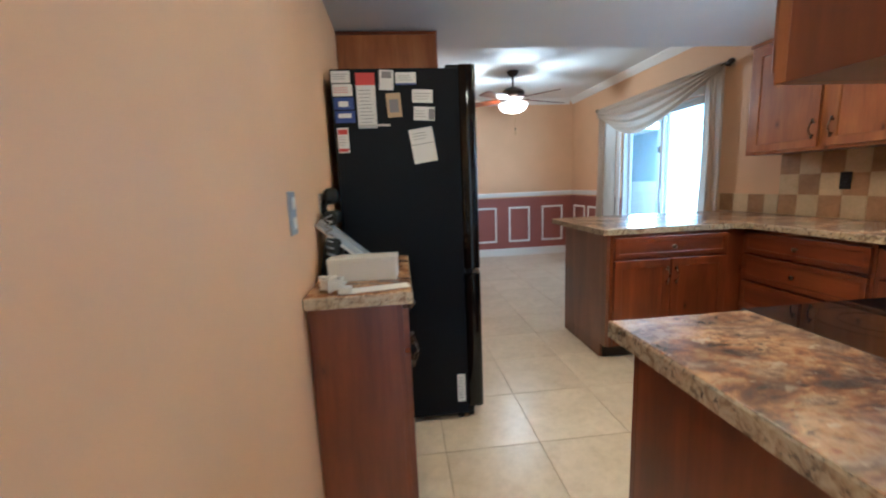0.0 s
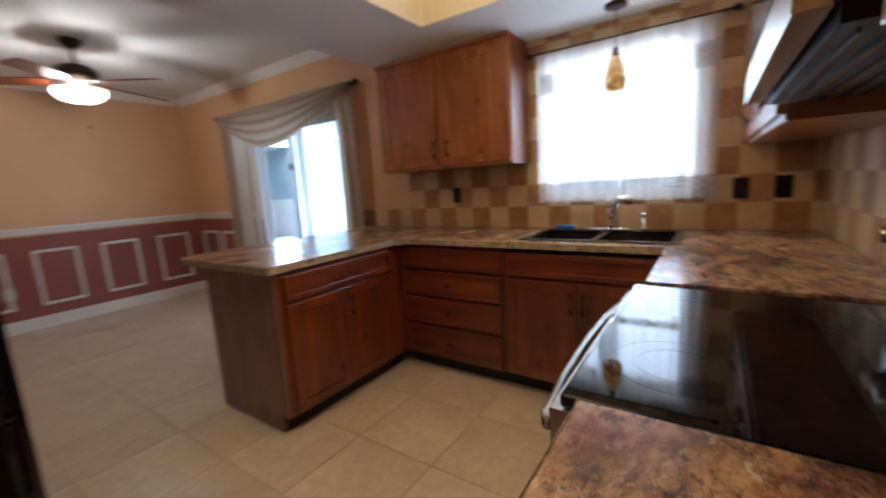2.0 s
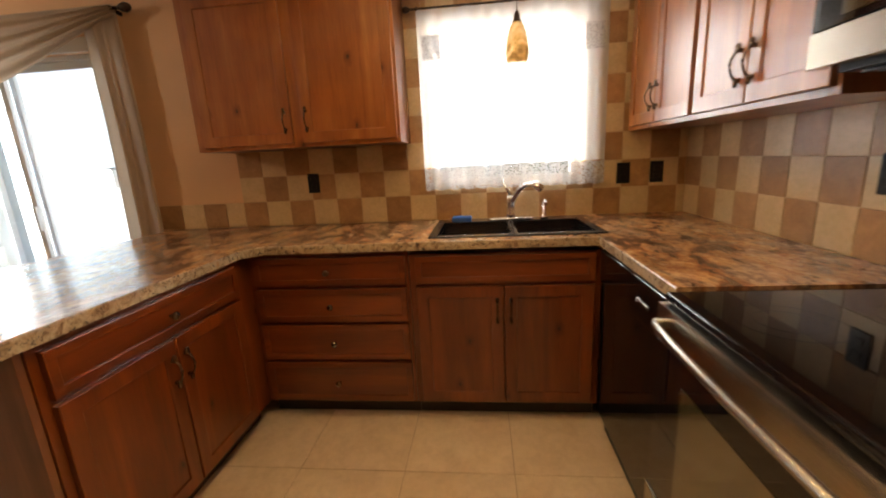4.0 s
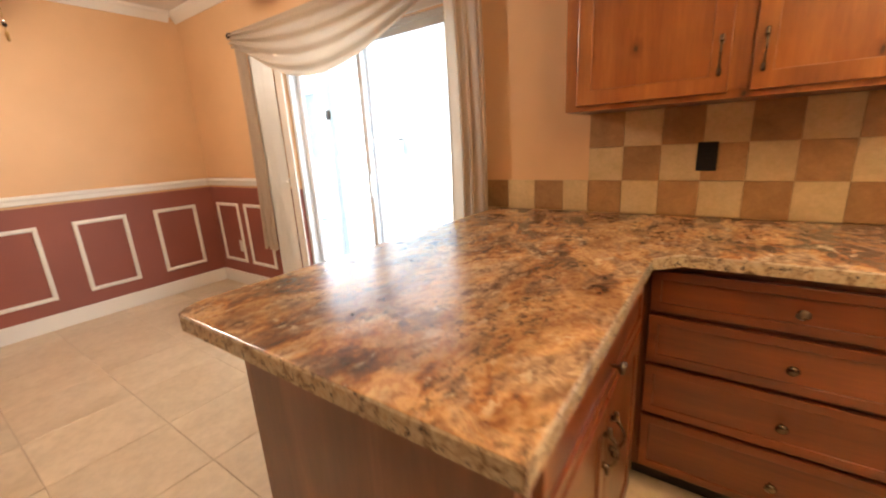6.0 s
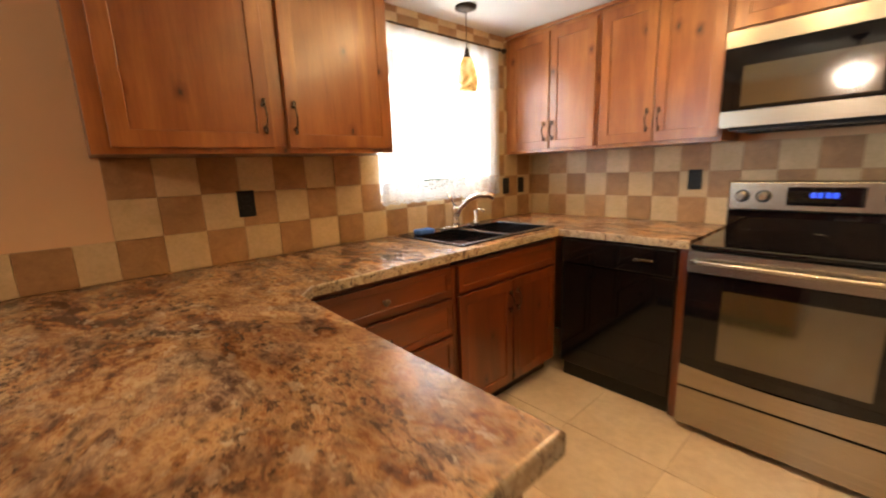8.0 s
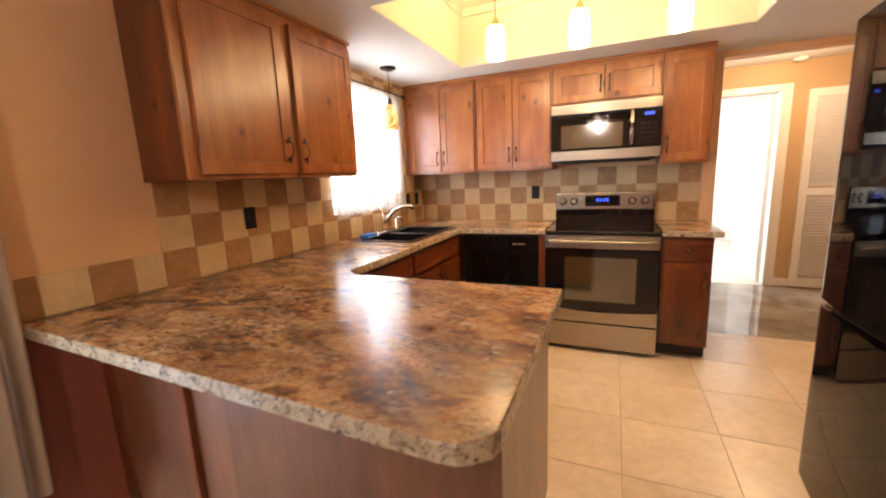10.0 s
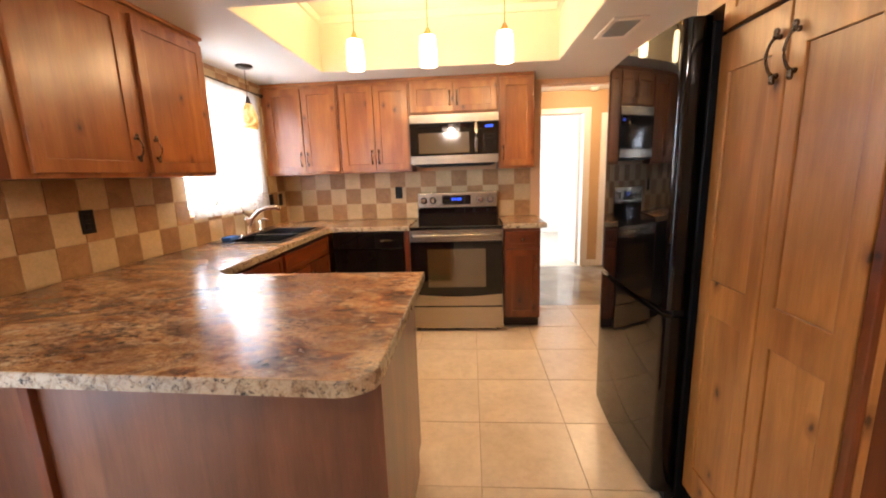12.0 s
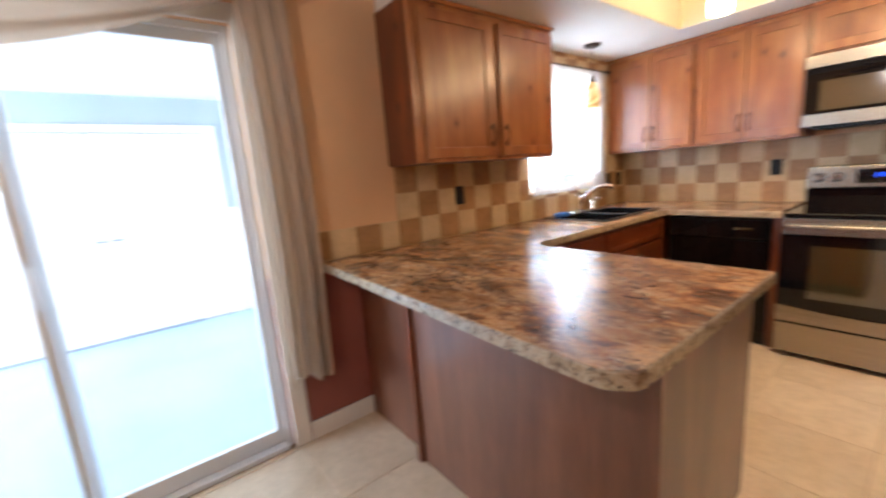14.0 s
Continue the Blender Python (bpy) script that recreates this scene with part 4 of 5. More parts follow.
# ---- refrigerator, local frame facing east ----
def fridge():
    f = thing("refrigerator", pose(0.335, 1.765, 0, 0, 0, 90), "glossy black refrigerator with notes stuck on its side", "refrigerator")
    w = 0.75
    part("body", boxes((0, 0.0, 0.03, w, 0.60, 1.82), bev=0.006), BLACKSIDE, f, "textured black side panels")

    def bowed(z0, z1, sag=0.021, side=-0.062, rad=0.030):
        bm = bmesh.new()
        out = [(0.0, -0.004)]
        for k in range(5):
            a = math.pi / 2 * k / 4
            out.append((rad - rad * math.cos(a), side - rad * 0.8 * math.sin(a)))
        n = 22
        for k in range(1, n):
            t = k / n
            out.append((rad + (w - 2 * rad) * t, side - rad * 0.8 - sag * 4 * t * (1 - t)))
        for k in range(5):
            a = math.pi / 2 * (4 - k) / 4
            out.append((w - rad + rad * math.cos(a), side - rad * 0.8 * math.sin(a)))
        out.append((w, -0.004))
        prism(bm, out, z0, z1)
        bm.normal_update()
        caps = [f for f in bm.faces if abs(f.normal.z) > 0.5]
        bmesh.ops.split_edges(bm, edges=list({e for f in caps for e in f.edges}))
        return bm
    up = part("upper_door", bowed(0.838, 1.835), BLACK, f, "glossy bowed black door", False)
    lo = part("freezer_drawer", bowed(0.07, 0.808), BLACK, f, "glossy bowed black drawer", False)
    for o in (up, lo):
        for p in o.data.polygons:
            p.use_smooth = abs(p.normal.z) < 0.5
    part("grip_recess", boxes((0.02, -0.046, 0.806, w - 0.02, -0.006, 0.842)), BLACKMAT, f, "dark hand grip gap between the doors")
    # Thin bright strip that draws the reflection along the grip gap.
    part("lip", boxes((0.03, -0.070, 0.8085, w - 0.03, -0.047, 0.8125)), STEEL, lo)
    part("hinge_cover", boxes((0.02, -0.07, 1.815, 0.10, 0.06, 1.84), bev=0.008, seg=2), BLACKMAT, f)
    part("kick_grille", boxes((0.01, -0.03, 0.012, w - 0.01, 0.0, 0.065), bev=0.003), BLACKMAT, f)
    for x in (0.04, w - 0.04):
        part("foot", lathe(bmesh.new(), [(0.02, 0), (0.02, 0.02), (0.01, 0.03)], (x, 0.04, 0), 12), BLACKMAT, f)


fridge()


def paper(name, x0, z1, x1, z0, mat, label, extra=(), tilt=0.0):
    """A sheet on the south side of the refrigerator."""
    ob = solid(name, boxes((x0 - (x0 + x1) / 2, -0.0012, -(z1 - z0) / 2, x1 - (x0 + x1) / 2, 0, (z1 - z0) / 2)), mat, label, "paper note", "", pose((x0 + x1) / 2, 1.764, (z0 + z1) / 2, 0, tilt, 0))
    for a, b, c2, d2, mm in extra:
        part("print", boxes((a - (x0 + x1) / 2, -0.002, b - (z0 + z1) / 2, c2 - (x0 + x1) / 2, -0.0013, d2 - (z0 + z1) / 2)), mm, ob)
    return ob


def lines(x0, x1, z0, z1, k, mat=INK):
    r = []
    for i in range(k):
        z = z0 + (z1 - z0) * (i + 0.5) / k
        r.append((x0, z - 0.0012, x1 - random.uniform(0, 0.25) * (x1 - x0), z + 0.0012, mat))
    return r


paper("business_card", -0.262, 1.81, -0.175, 1.757, PAPER, "white business card on the fridge side", lines(-0.25, -0.18, 1.77, 1.80, 3))
paper("business_card", -0.260, 1.752, -0.168, 1.698, PAPER, "white card with red print on the fridge side", lines(-0.25, -0.18, 1.71, 1.74, 3, REDPRINT))
paper("business_card", -0.258, 1.692, -0.165, 1.638, BLUEPRINT, "blue and white card on the fridge side", [(-0.235, 1.65, -0.19, 1.675, PAPER)])
paper("business_card", -0.256, 1.632, -0.163, 1.578, BLUEPRINT, "blue and white card on the fridge side", [(-0.24, 1.60, -0.18, 1.62, PAPER)])
paper("reminder_card", -0.252, 1.555, -0.20, 1.44, PAPER, "white card with a red heading on the fridge side", [(-0.248, 1.525, -0.204, 1.548, REDPRINT), (-0.248, 1.445, -0.204, 1.46, REDPRINT)] + lines(-0.245, -0.21, 1.47, 1.52, 4))
paper("list_pad", -0.150, 1.80, -0.062, 1.55, PAPER, "tall white shopping list pad with a red top", [(-0.15, 1.745, -0.062, 1.80, REDPRINT)] + lines(-0.14, -0.07, 1.57, 1.73, 10))
pen = solid("pen", tube(bmesh.new(), [(-0.075, -0.006, 0), (0.075, -0.006, -0.004)], 0.005, 8), PLASTIC_W, "thin white pen held across the list pad", "pen", "", pose(-0.075, 1.762, 1.565))
paper("photo_card", -0.040, 1.812, 0.026, 1.722, PAPER, "small card with a dark photo on top", [(-0.03, 1.775, 0.016, 1.805, INK)], 3)
paper("business_card", 0.036, 1.80, 0.132, 1.745, PAPER, "white card with a blue edge on the fridge side", [(0.036, 1.745, 0.132, 1.752, BLUEPRINT)] + lines(0.045, 0.12, 1.76, 1.79, 3))
paper("note_card", -0.012, 1.708, 0.056, 1.598, KRAFT, "beige card with a small picture on the fridge side", [(0.0, 1.62, 0.044, 1.68, INK)], -3)
paper("business_card", 0.110, 1.722, 0.208, 1.662, PAPER, "white business card on the fridge side", lines(0.12, 0.20, 1.672, 1.71, 3), 2)
paper("business_card", 0.114, 1.643, 0.214, 1.58, PAPER, "white card with a dark photo on the fridge side", [(0.185, 1.585, 0.212, 1.635, INK)] + lines(0.12, 0.18, 1.59, 1.63, 3), 3)
paper("folded_letter", 0.095, 1.545, 0.21, 1.382, PAPER, "large white folded letter on the fridge side", [(0.1, 1.47, 0.205, 1.473, INK)] + lines(0.11, 0.19, 1.49, 1.53, 3), -8)
paper("rating_label", 0.275, 0.262, 0.318, 0.105, PAPER, "white rating label low on the fridge side", lines(0.28, 0.31, 0.12, 0.25, 8))


# ---- range and microwave, facing north ----
def stove():
    s = thing("range", pose(1.650, 0.655, 0, 0, 0, S), "stainless steel electric range with a black glass top", "stove")
    w = 0.778
    part("body", boxes((0.004, 0.03, 0.02, w - 0.004, 0.63, 0.905)), BLACKMAT, s)
    t = part("cooktop", boxes((0, -0.018, 0.905, w, 0.565, 0.928), bev=0.006, seg=3), CERAMIC, s, "black glass cooktop")
    for x, y, r in ((0.20, 0.14, 0.10), (0.58, 0.14, 0.115), (0.20, 0.41, 0.085), (0.58, 0.41, 0.08)):
        for q in (r, r * 0.62):
            bm = bmesh.new()
            n = 40
            a = [[bm.verts.new((x + rr * math.cos(2 * math.pi * k / n), y + rr * math.sin(2 * math.pi * k / n), 0.9284)) for k in range(n)] for rr in (q, q - 0.0025)]
            for k in range(n):
                bm.faces.new((a[0][k], a[0][(k + 1) % n], a[1][(k + 1) % n], a[1][k]))
            part("burner_ring", bm, RING, t)
    g = part("backguard", boxes((0.0, 0.565, 0.90, w, 0.63, 1.03), bev=0.004), CERAMIC, s)
    p = part("control_panel", boxes((0.0, 0.548, 1.03, w, 0.63, 1.185), bev=0.012, seg=3), STEEL, s, "brushed steel control panel")
    part("display_glass", boxes((0.245, 0.541, 1.065, 0.52, 0.548, 1.155), bev=0.002), CERAMIC, p)
    for k, (a, b) in enumerate(((0.335, 0.352), (0.36, 0.377), (0.388, 0.405), (0.412, 0.43))):
        part("digit", boxes((a, 0.5385, 1.105, b, 0.541, 1.13)), DISPLAY, p)
    for x in (0.065, 0.155, 0.61, 0.705):
        # Black ring shapes the dark shadow seen round each knob.
        part("knob_skirt", lathe(bmesh.new(), [(0.032, 0.5478), (0.032, 0.5455), (0.028, 0.545)], (x, 0, 1.108), 20, "y"), BLACKMAT, p)
        part("knob", lathe(bmesh.new(), [(0.026, 0.5448), (0.026, 0.535), (0.022, 0.515), (0.018, 0.508)], (x, 0, 1.108), 20, "y"), CHROME, p, "round bright steel knob", False)
    d = part("oven_door", boxes((0.0, -0.03, 0.325, w, 0.022, 0.80), bev=0.003), CERAMIC, s, "black glass oven door")
    part("oven_window", boxes((0.145, -0.0315, 0.405, 0.635, -0.0295, 0.735)), OVENGLASS, d, "tinted oven window")
    h = part("handle_band", boxes((0.0, -0.034, 0.803, w, 0.03, 0.90)), STEEL, s, "brushed steel band")
    part("handle", tube(bmesh.new(), [(0.02, -0.045, 0.852), (0.05, -0.058, 0.855), (0.2, -0.070, 0.858), (0.39, -0.074, 0.859), (0.58, -0.070, 0.858), (0.73, -0.058, 0.855), (0.758, -0.045, 0.852)], 0.0105, 12), STEEL, h, "bowed steel bar handle", True)
    for x in (0.035, 0.743):
        part("handle_post", boxes((x - 0.01, -0.056, 0.842, x + 0.01, -0.034, 0.866), bev=0.003), STEEL, h)
    bm = bmesh.new()
    cols = []
    for k in range(17):
        x, z = w * k / 16, 0.345 - 0.024 * math.sin(math.pi * k / 16)
        cols.append([bm.verts.new(q) for q in ((x, -0.034, 0.238), (x, -0.034, z), (x, 0.02, z), (x, 0.02, 0.238))])
    for a, b in zip(cols, cols[1:]):
        for i in range(4):
            bm.faces.new((a[i], a[(i + 1) % 4], b[(i + 1) % 4], b[i]))
    bm.faces.new(cols[0])
    bm.faces.new(cols[-1][::-1])
    part("door_band", bm, STEEL, s, "brushed steel lower door band")
    part("storage_drawer", boxes((0.0, -0.032, 0.035, w, 0.02, 0.226)), STEEL, s, "brushed steel storage drawer")
    for x in (0.04, w - 0.04):
        for y in (0.05, 0.58):
            part("foot", lathe(bmesh.new(), [(0.018, 0), (0.018, 0.02)], (x, y, 0), 10), BLACKMAT, s)


stove()


def microwave():
    s = thing("microwave", pose(1.648, 0.395, 1.445, 0, 0, S), "stainless steel over-range microwave with a black glass door", "microwave")
    w, h = 0.768, 0.42
    part("body", boxes((0.002, 0.02, 0.012, w - 0.002, 0.39, h), bev=0.002), BLACKMAT, s)
    part("top_band", boxes((0, -0.016, h - 0.072, w, 0.02, h), bev=0.0015), STEEL, s, "brushed steel band")
    part("bottom_band", boxes((0, -0.016, 0.0, w, 0.02, 0.074), bev=0.0015), STEEL, s, "brushed steel band")
    d = part("door", boxes((0.0, -0.014, 0.076, 0.59, 0.02, h - 0.074), bev=0.002), CERAMIC, s, "black glass door")
    part("door_window", boxes((0.075, -0.0155, 0.092, 0.515, -0.0135, h - 0.155)), OVENGLASS, d)
    part("handle", tube(bmesh.new(), [(0.575, -0.02, 0.085), (0.575, -0.045, 0.11), (0.575, -0.055, 0.2), (0.575, -0.055, 0.26), (0.575, -0.045, 0.33), (0.575, -0.02, h - 0.08)], 0.012, 12), STEEL, d, "steel bow handle", True)
    p = part("keypad", boxes((0.592, -0.014, 0.076, w, 0.02, h - 0.074), bev=0.002), CERAMIC, s)
    part("clock", boxes((0.655, -0.0155, 0.298, 0.72, -0.0142, 0.318)), DISPLAY, p)
    for r in range(5):
        for q in range(3):
            part("key", boxes((0.635 + q * 0.04, -0.0152, 0.10 + r * 0.033, 0.66 + q * 0.04, -0.0142, 0.115 + r * 0.033)), SINK, p)
    v = part("vent_grille", boxes((0.03, 0.03, -0.012, w - 0.03, 0.36, 0.012)), BLACKMAT, s)
    for k in range(8):
        part("fin", boxes((0.06, 0.05 + k * 0.036, -0.02, w - 0.06, 0.055 + k * 0.036, -0.012)), SINK, v)


microwave()

dw = thing("dishwasher", pose(2.332, 0.625, 0, 0, 0, S), "glossy black built-in dishwasher under the worktop", "dishwasher")
part("body", boxes((0.004, 0.03, 0.0, 0.618, 0.60, 0.87)), BLACKMAT, dw)
part("door", boxes((0.0, -0.005, 0.10, 0.622, 0.028, 0.735), bev=0.006, seg=2), BLACK, dw)
cp = part("control_panel", boxes((0.0, -0.018, 0.74, 0.622, 0.028, 0.885), bev=0.01, seg=3), BLACK, dw)
part("handle", boxes((0.42, -0.024, 0.805, 0.52, -0.018, 0.82), bev=0.003), PEWTER, cp, "steel latch handle")
part("toe_kick", boxes((0.0, 0.06, 0.0, 0.622, 0.07, 0.10)), TOEKICK, dw)


# ---- sink and tap ----
def sink():
    s = thing("kitchen_sink", pose(SX0 - 0.02, SY0 - 0.02, TOP), "black composite double-bowl sink set into the worktop", "sink")
    w, l, r = SX1 - SX0 + 0.04, SY1 - SY0 + 0.04, 0.008
    m1, m2 = l * 0.48, l * 0.52
    i, o, bk = 0.04, 0.04, 0.10
    specs = [(0, 0, 0, w, i, r), (0, l - i, 0, w, l, r), (0, i, 0, o, l - i, r), (w - bk, i, 0, w, l - i, r), (o, m1, 0, w - bk, m2, r - 0.002)]
    part("rim", boxes(*specs, bev=0.003), SINK, s)
    for a, b in ((i, m1), (m2, l - i)):
        z = -0.19
        part("bowl", boxes((o, a, z, w - bk, b, z + 0.006), (o - 0.004, a, z, o, b, 0), (w - bk, a, z, w - bk + 0.004, b, 0), (o, a - 0.004, z, w - bk, a, 0), (o, b, z, w - bk, b + 0.004, 0)), SINK, s)
        part("drain", lathe(bmesh.new(), [(0.045, z + 0.006), (0.045, z + 0.009), (0.03, z + 0.008)], ((o + w - bk) / 2, (a + b) / 2, 0), 20), STEEL, s)
    f = thing("kitchen_tap", pose(2.872, 0.985, TOP + 0.008), "chrome single-lever kitchen tap with an arched spout", "tap")
    part("base", boxes((-0.028, -0.12, 0, 0.028, 0.12, 0.012), bev=0.006, seg=3), CHROME, f, "", True)
    part("body", lathe(bmesh.new(), [(0.028, 0.01), (0.024, 0.03), (0.021, 0.09), (0.024, 0.12), (0.016, 0.135)], (0, 0, 0), 20), CHROME, f, "", True)
    pts = [(0, 0, 0.06), (-0.026, -0.016, 0.12), (-0.07, -0.045, 0.172), (-0.12, -0.078, 0.198), (-0.175, -0.115, 0.2), (-0.205, -0.135, 0.183)]
    part("spout", tube(bmesh.new(), pts, [0.017, 0.016, 0.015, 0.015, 0.019, 0.021], 14), CHROME, f, "", True)
    part("lever", tube(bmesh.new(), [(0, 0, 0.13), (0.01, 0.02, 0.17), (0.015, 0.05, 0.22)], [0.010, 0.008, 0.006], 10), CHROME, f, "", True)
    sp = thing("soap_dispenser", pose(2.872, 0.80, TOP + 0.008), "chrome soap dispenser beside the tap", "soap dispenser")
    part("stem", lathe(bmesh.new(), [(0.02, 0), (0.02, 0.012), (0.01, 0.02), (0.01, 0.09)], (0, 0, 0), 14), CHROME, sp, "", True)
    part("nozzle", tube(bmesh.new(), [(0.01, 0, 0.09), (-0.03, 0, 0.10), (-0.07, 0, 0.09)], 0.008, 10), CHROME, sp, "", True)
    solid("sponge", boxes((-0.035, -0.055, 0, 0.035, 0.055, 0.028), bev=0.008, seg=3), SPONGE, "blue sponge on the sink rim", "sponge", "", pose(2.855, 1.26, TOP + 0.008), True)


sink()


# ---- outlets and switches ----
def outlet(m, label, mats=(BLACKMAT, BLACKMAT), group="wall outlets"):
    o = thing("wall_outlet", m, label, "wall outlet", group)
    part("plate", boxes((-0.036, -0.006, -0.058, 0.036, 0, 0.058), bev=0.003, seg=2), mats[0], o)
    for z in (-0.022, 0.022):
        part("socket", boxes((-0.017, -0.009, z - 0.014, 0.017, -0.005, z + 0.014), bev=0.003), mats[1], o)


BO = "black outlet plate on the checkered tiles"
outlet(pose(EX - 0.009, 2.165, 1.188, 0, 0, -90), BO)
outlet(pose(EX - 0.009, 0.345, 1.165, 0, 0, -90), BO)
outlet(pose(EX - 0.009, 0.165, 1.165, 0, 0, -90), "black switch plate on the checkered tiles")
outlet(pose(1.842, 0.009, 1.190, 0, 0, S), BO)
outlet(pose(EX, 6.03, 0.41, 0, 0, -90), "white outlet plate on the burgundy wall", (PLASTIC_W, PLASTIC_W))
outlet(pose(1.05, NY, 0.42), "white outlet plate on the burgundy wall", (PLASTIC_W, PLASTIC_W))
sw = thing("light_switch", pose(WX, 1.01, 1.205, 0, 0, 90), "brushed metal double switch plate on the peach wall", "light switch")
part("plate", boxes((-0.036, -0.006, -0.065, 0.036, 0, 0.065), bev=0.003, seg=2), SILVER, sw)
for z in (-0.03, 0.03):
    part("toggle", boxes((-0.012, -0.012, z - 0.018, 0.012, -0.005, z + 0.018), bev=0.003), PLASTIC_W, sw)


# ---- lamps ----
def tray_pendant():
    p = thing("pendant_lamp", pose(1.85, 1.27, DZ - 0.006), "lit milk-glass pendant lamp hanging in the ceiling recess", "pendant lamp", "pendant lamps in the ceiling recess")
    part("canopy", lathe(bmesh.new(), [(0.055, 0), (0.058, -0.012), (0.045, -0.025), (0.01, -0.03)], seg=24), BRASS, p, "", True)
    part("rod", tube(bmesh.new(), [(0, 0, -0.02), (0, 0, -0.34)], 0.004, 8), BRASS, p)
    part("cap", lathe(bmesh.new(), [(0.01, -0.33), (0.016, -0.345), (0.026, -0.365), (0.026, -0.375)], seg=16), BRASS, p, "", True)
    part("shade", lathe(bmesh.new(), [(0.02, -0.372), (0.045, -0.38), (0.052, -0.42), (0.055, -0.50), (0.052, -0.555), (0.02, -0.562)], seg=24), SHADE, p, "glowing milk glass shade", True)
    for x in (1.38, 0.90):
        copy_thing(p, pose(x, 1.27, DZ - 0.006))


tray_pendant()
p = thing("sink_pendant", pose(2.775, 0.95, KZ), "amber art-glass pendant lamp hanging over the sink", "pendant lamp")
part("canopy", lathe(bmesh.new(), [(0.06, 0), (0.06, -0.012), (0.035, -0.022), (0.008, -0.026)], seg=24), BRONZE, p, "", True)
part("cord", tube(bmesh.new(), [(0, 0, -0.02), (0, 0, -0.22)], 0.0025, 6), BRONZE, p)
part("cap", lathe(bmesh.new(), [(0.006, -0.215), (0.012, -0.225), (0.018, -0.255), (0.024, -0.266)], seg=14), BRONZE, p, "", True)
part("shade", lathe(bmesh.new(), [(0.020, -0.262), (0.034, -0.285), (0.048, -0.325), (0.058, -0.375), (0.060, -0.41), (0.052, -0.443), (0.044, -0.452), (0.02, -0.452)], seg=24), AMBER, p, "mottled amber glass shade", True)


def ceiling_fan():
    f = thing("ceiling_fan", pose(1.48, 4.78, DZ), "bronze ceiling fan with five brown blades and a lit bowl light", "ceiling fan")
    part("canopy", lathe(bmesh.new(), [(0.07, 0), (0.07, -0.02), (0.05, -0.05), (0.015, -0.07)], seg=24), BRONZE, f, "", True)
    part("downrod", tube(bmesh.new(), [(0, 0, -0.06), (0, 0, -0.2)], 0.012, 10), BRONZE, f)
    part("motor", lathe(bmesh.new(), [(0.03, -0.185), (0.09, -0.205), (0.138, -0.235), (0.146, -0.27), (0.125, -0.30), (0.10, -0.325), (0.05, -0.352), (0.014, -0.356), (0.010, -0.36), (0.010, -0.40)], seg=28), BRONZE, f, "", True)
    for k in range(5):
        a = radians(10 + 72 * k)
        c, s = math.cos(a), math.sin(a)
        bm = bmesh.new()
        prism(bm, [(0.17, -0.045), (0.30, -0.062), (0.66, -0.068), (0.69, -0.056), (0.70, 0), (0.69, 0.056), (0.66, 0.068), (0.30, 0.062), (0.17, 0.045)], -0.004, 0.004, 0.0015, 1)
        bmesh.ops.rotate(bm, verts=bm.verts, cent=(0, 0, 0), matrix=Matrix.Rotation(radians(12), 3, "X"))
        bmesh.ops.rotate(bm, verts=bm.verts, cent=(0, 0, 0), matrix=Matrix.Rotation(radians(3), 3, "Y"))
        bmesh.ops.rotate(bm, verts=bm.verts, cent=(0, 0, 0), matrix=Matrix.Rotation(a, 3, "Z"))
        bmesh.ops.translate(bm, verts=bm.verts, vec=(0, 0, -0.322))
        b = part("blade", bm, ALDER_D, f)
        bm = bmesh.new()
        box(bm, 0.09, -0.02, -0.012, 0.22, 0.02, -0.004, 0.003)
        bmesh.ops.rotate(bm, verts=bm.verts, cent=(0, 0, 0), matrix=Matrix.Rotation(a, 3, "Z"))
        bmesh.ops.translate(bm, verts=bm.verts, vec=(0, 0, -0.318))
        part("bracket", bm, BRONZE, b)
    part("light_bowl", lathe(bmesh.new(), [(0.164, -0.388), (0.170, -0.385), (0.172, -0.40), (0.162, -0.43), (0.134, -0.458), (0.08, -0.482), (0.015, -0.488)], seg=28, open_top=True), FANSHADE, f, "glowing glass bowl", True)
    part("finial", lathe(bmesh.new(), [(0.012, -0.486), (0.014, -0.498), (0.004, -0.508)], seg=12), BRONZE, f)
    ch = part("pull_chain", tube(bmesh.new(), [(0.03, 0.02, -0.48), (0.03, 0.02, -0.70)], 0.0012, 5), BRASS, f)
    part("fob", lathe(bmesh.new(), [(0.003, -0.66), (0.009, -0.672), (0.009, -0.685), (0.003, -0.69)], (0.03, 0.02, 0), 10), BRONZE, ch, "", True)
    part("fob", lathe(bmesh.new(), [(0.003, -0.70), (0.008, -0.72), (0.006, -0.745), (0.002, -0.75)], (0.03, 0.02, 0), 10), BRASS, ch, "", True)


ceiling_fan()

v = thing("ceiling_vent", pose(0.215, 1.31, KZ), "white louvred air vent in the kitchen ceiling", "air vent")
part("frame", boxes((-0.10, -0.175, -0.012, 0.10, -0.14, 0), (-0.10, 0.14, -0.012, 0.10, 0.175, 0), (-0.10, -0.14, -0.012, -0.07, 0.14, 0), (0.07, -0.14, -0.012, 0.10, 0.14, 0), bev=0.003), WHITE, v)
part("backing", boxes((-0.07, -0.14, -0.003, 0.07, 0.14, -0.001)), INK, v)
for k in range(14):
    part("slat", boxes((-0.07, -0.135 + k * 0.02, -0.010, 0.07, -0.127 + k * 0.02, -0.004)), SILVER, v)


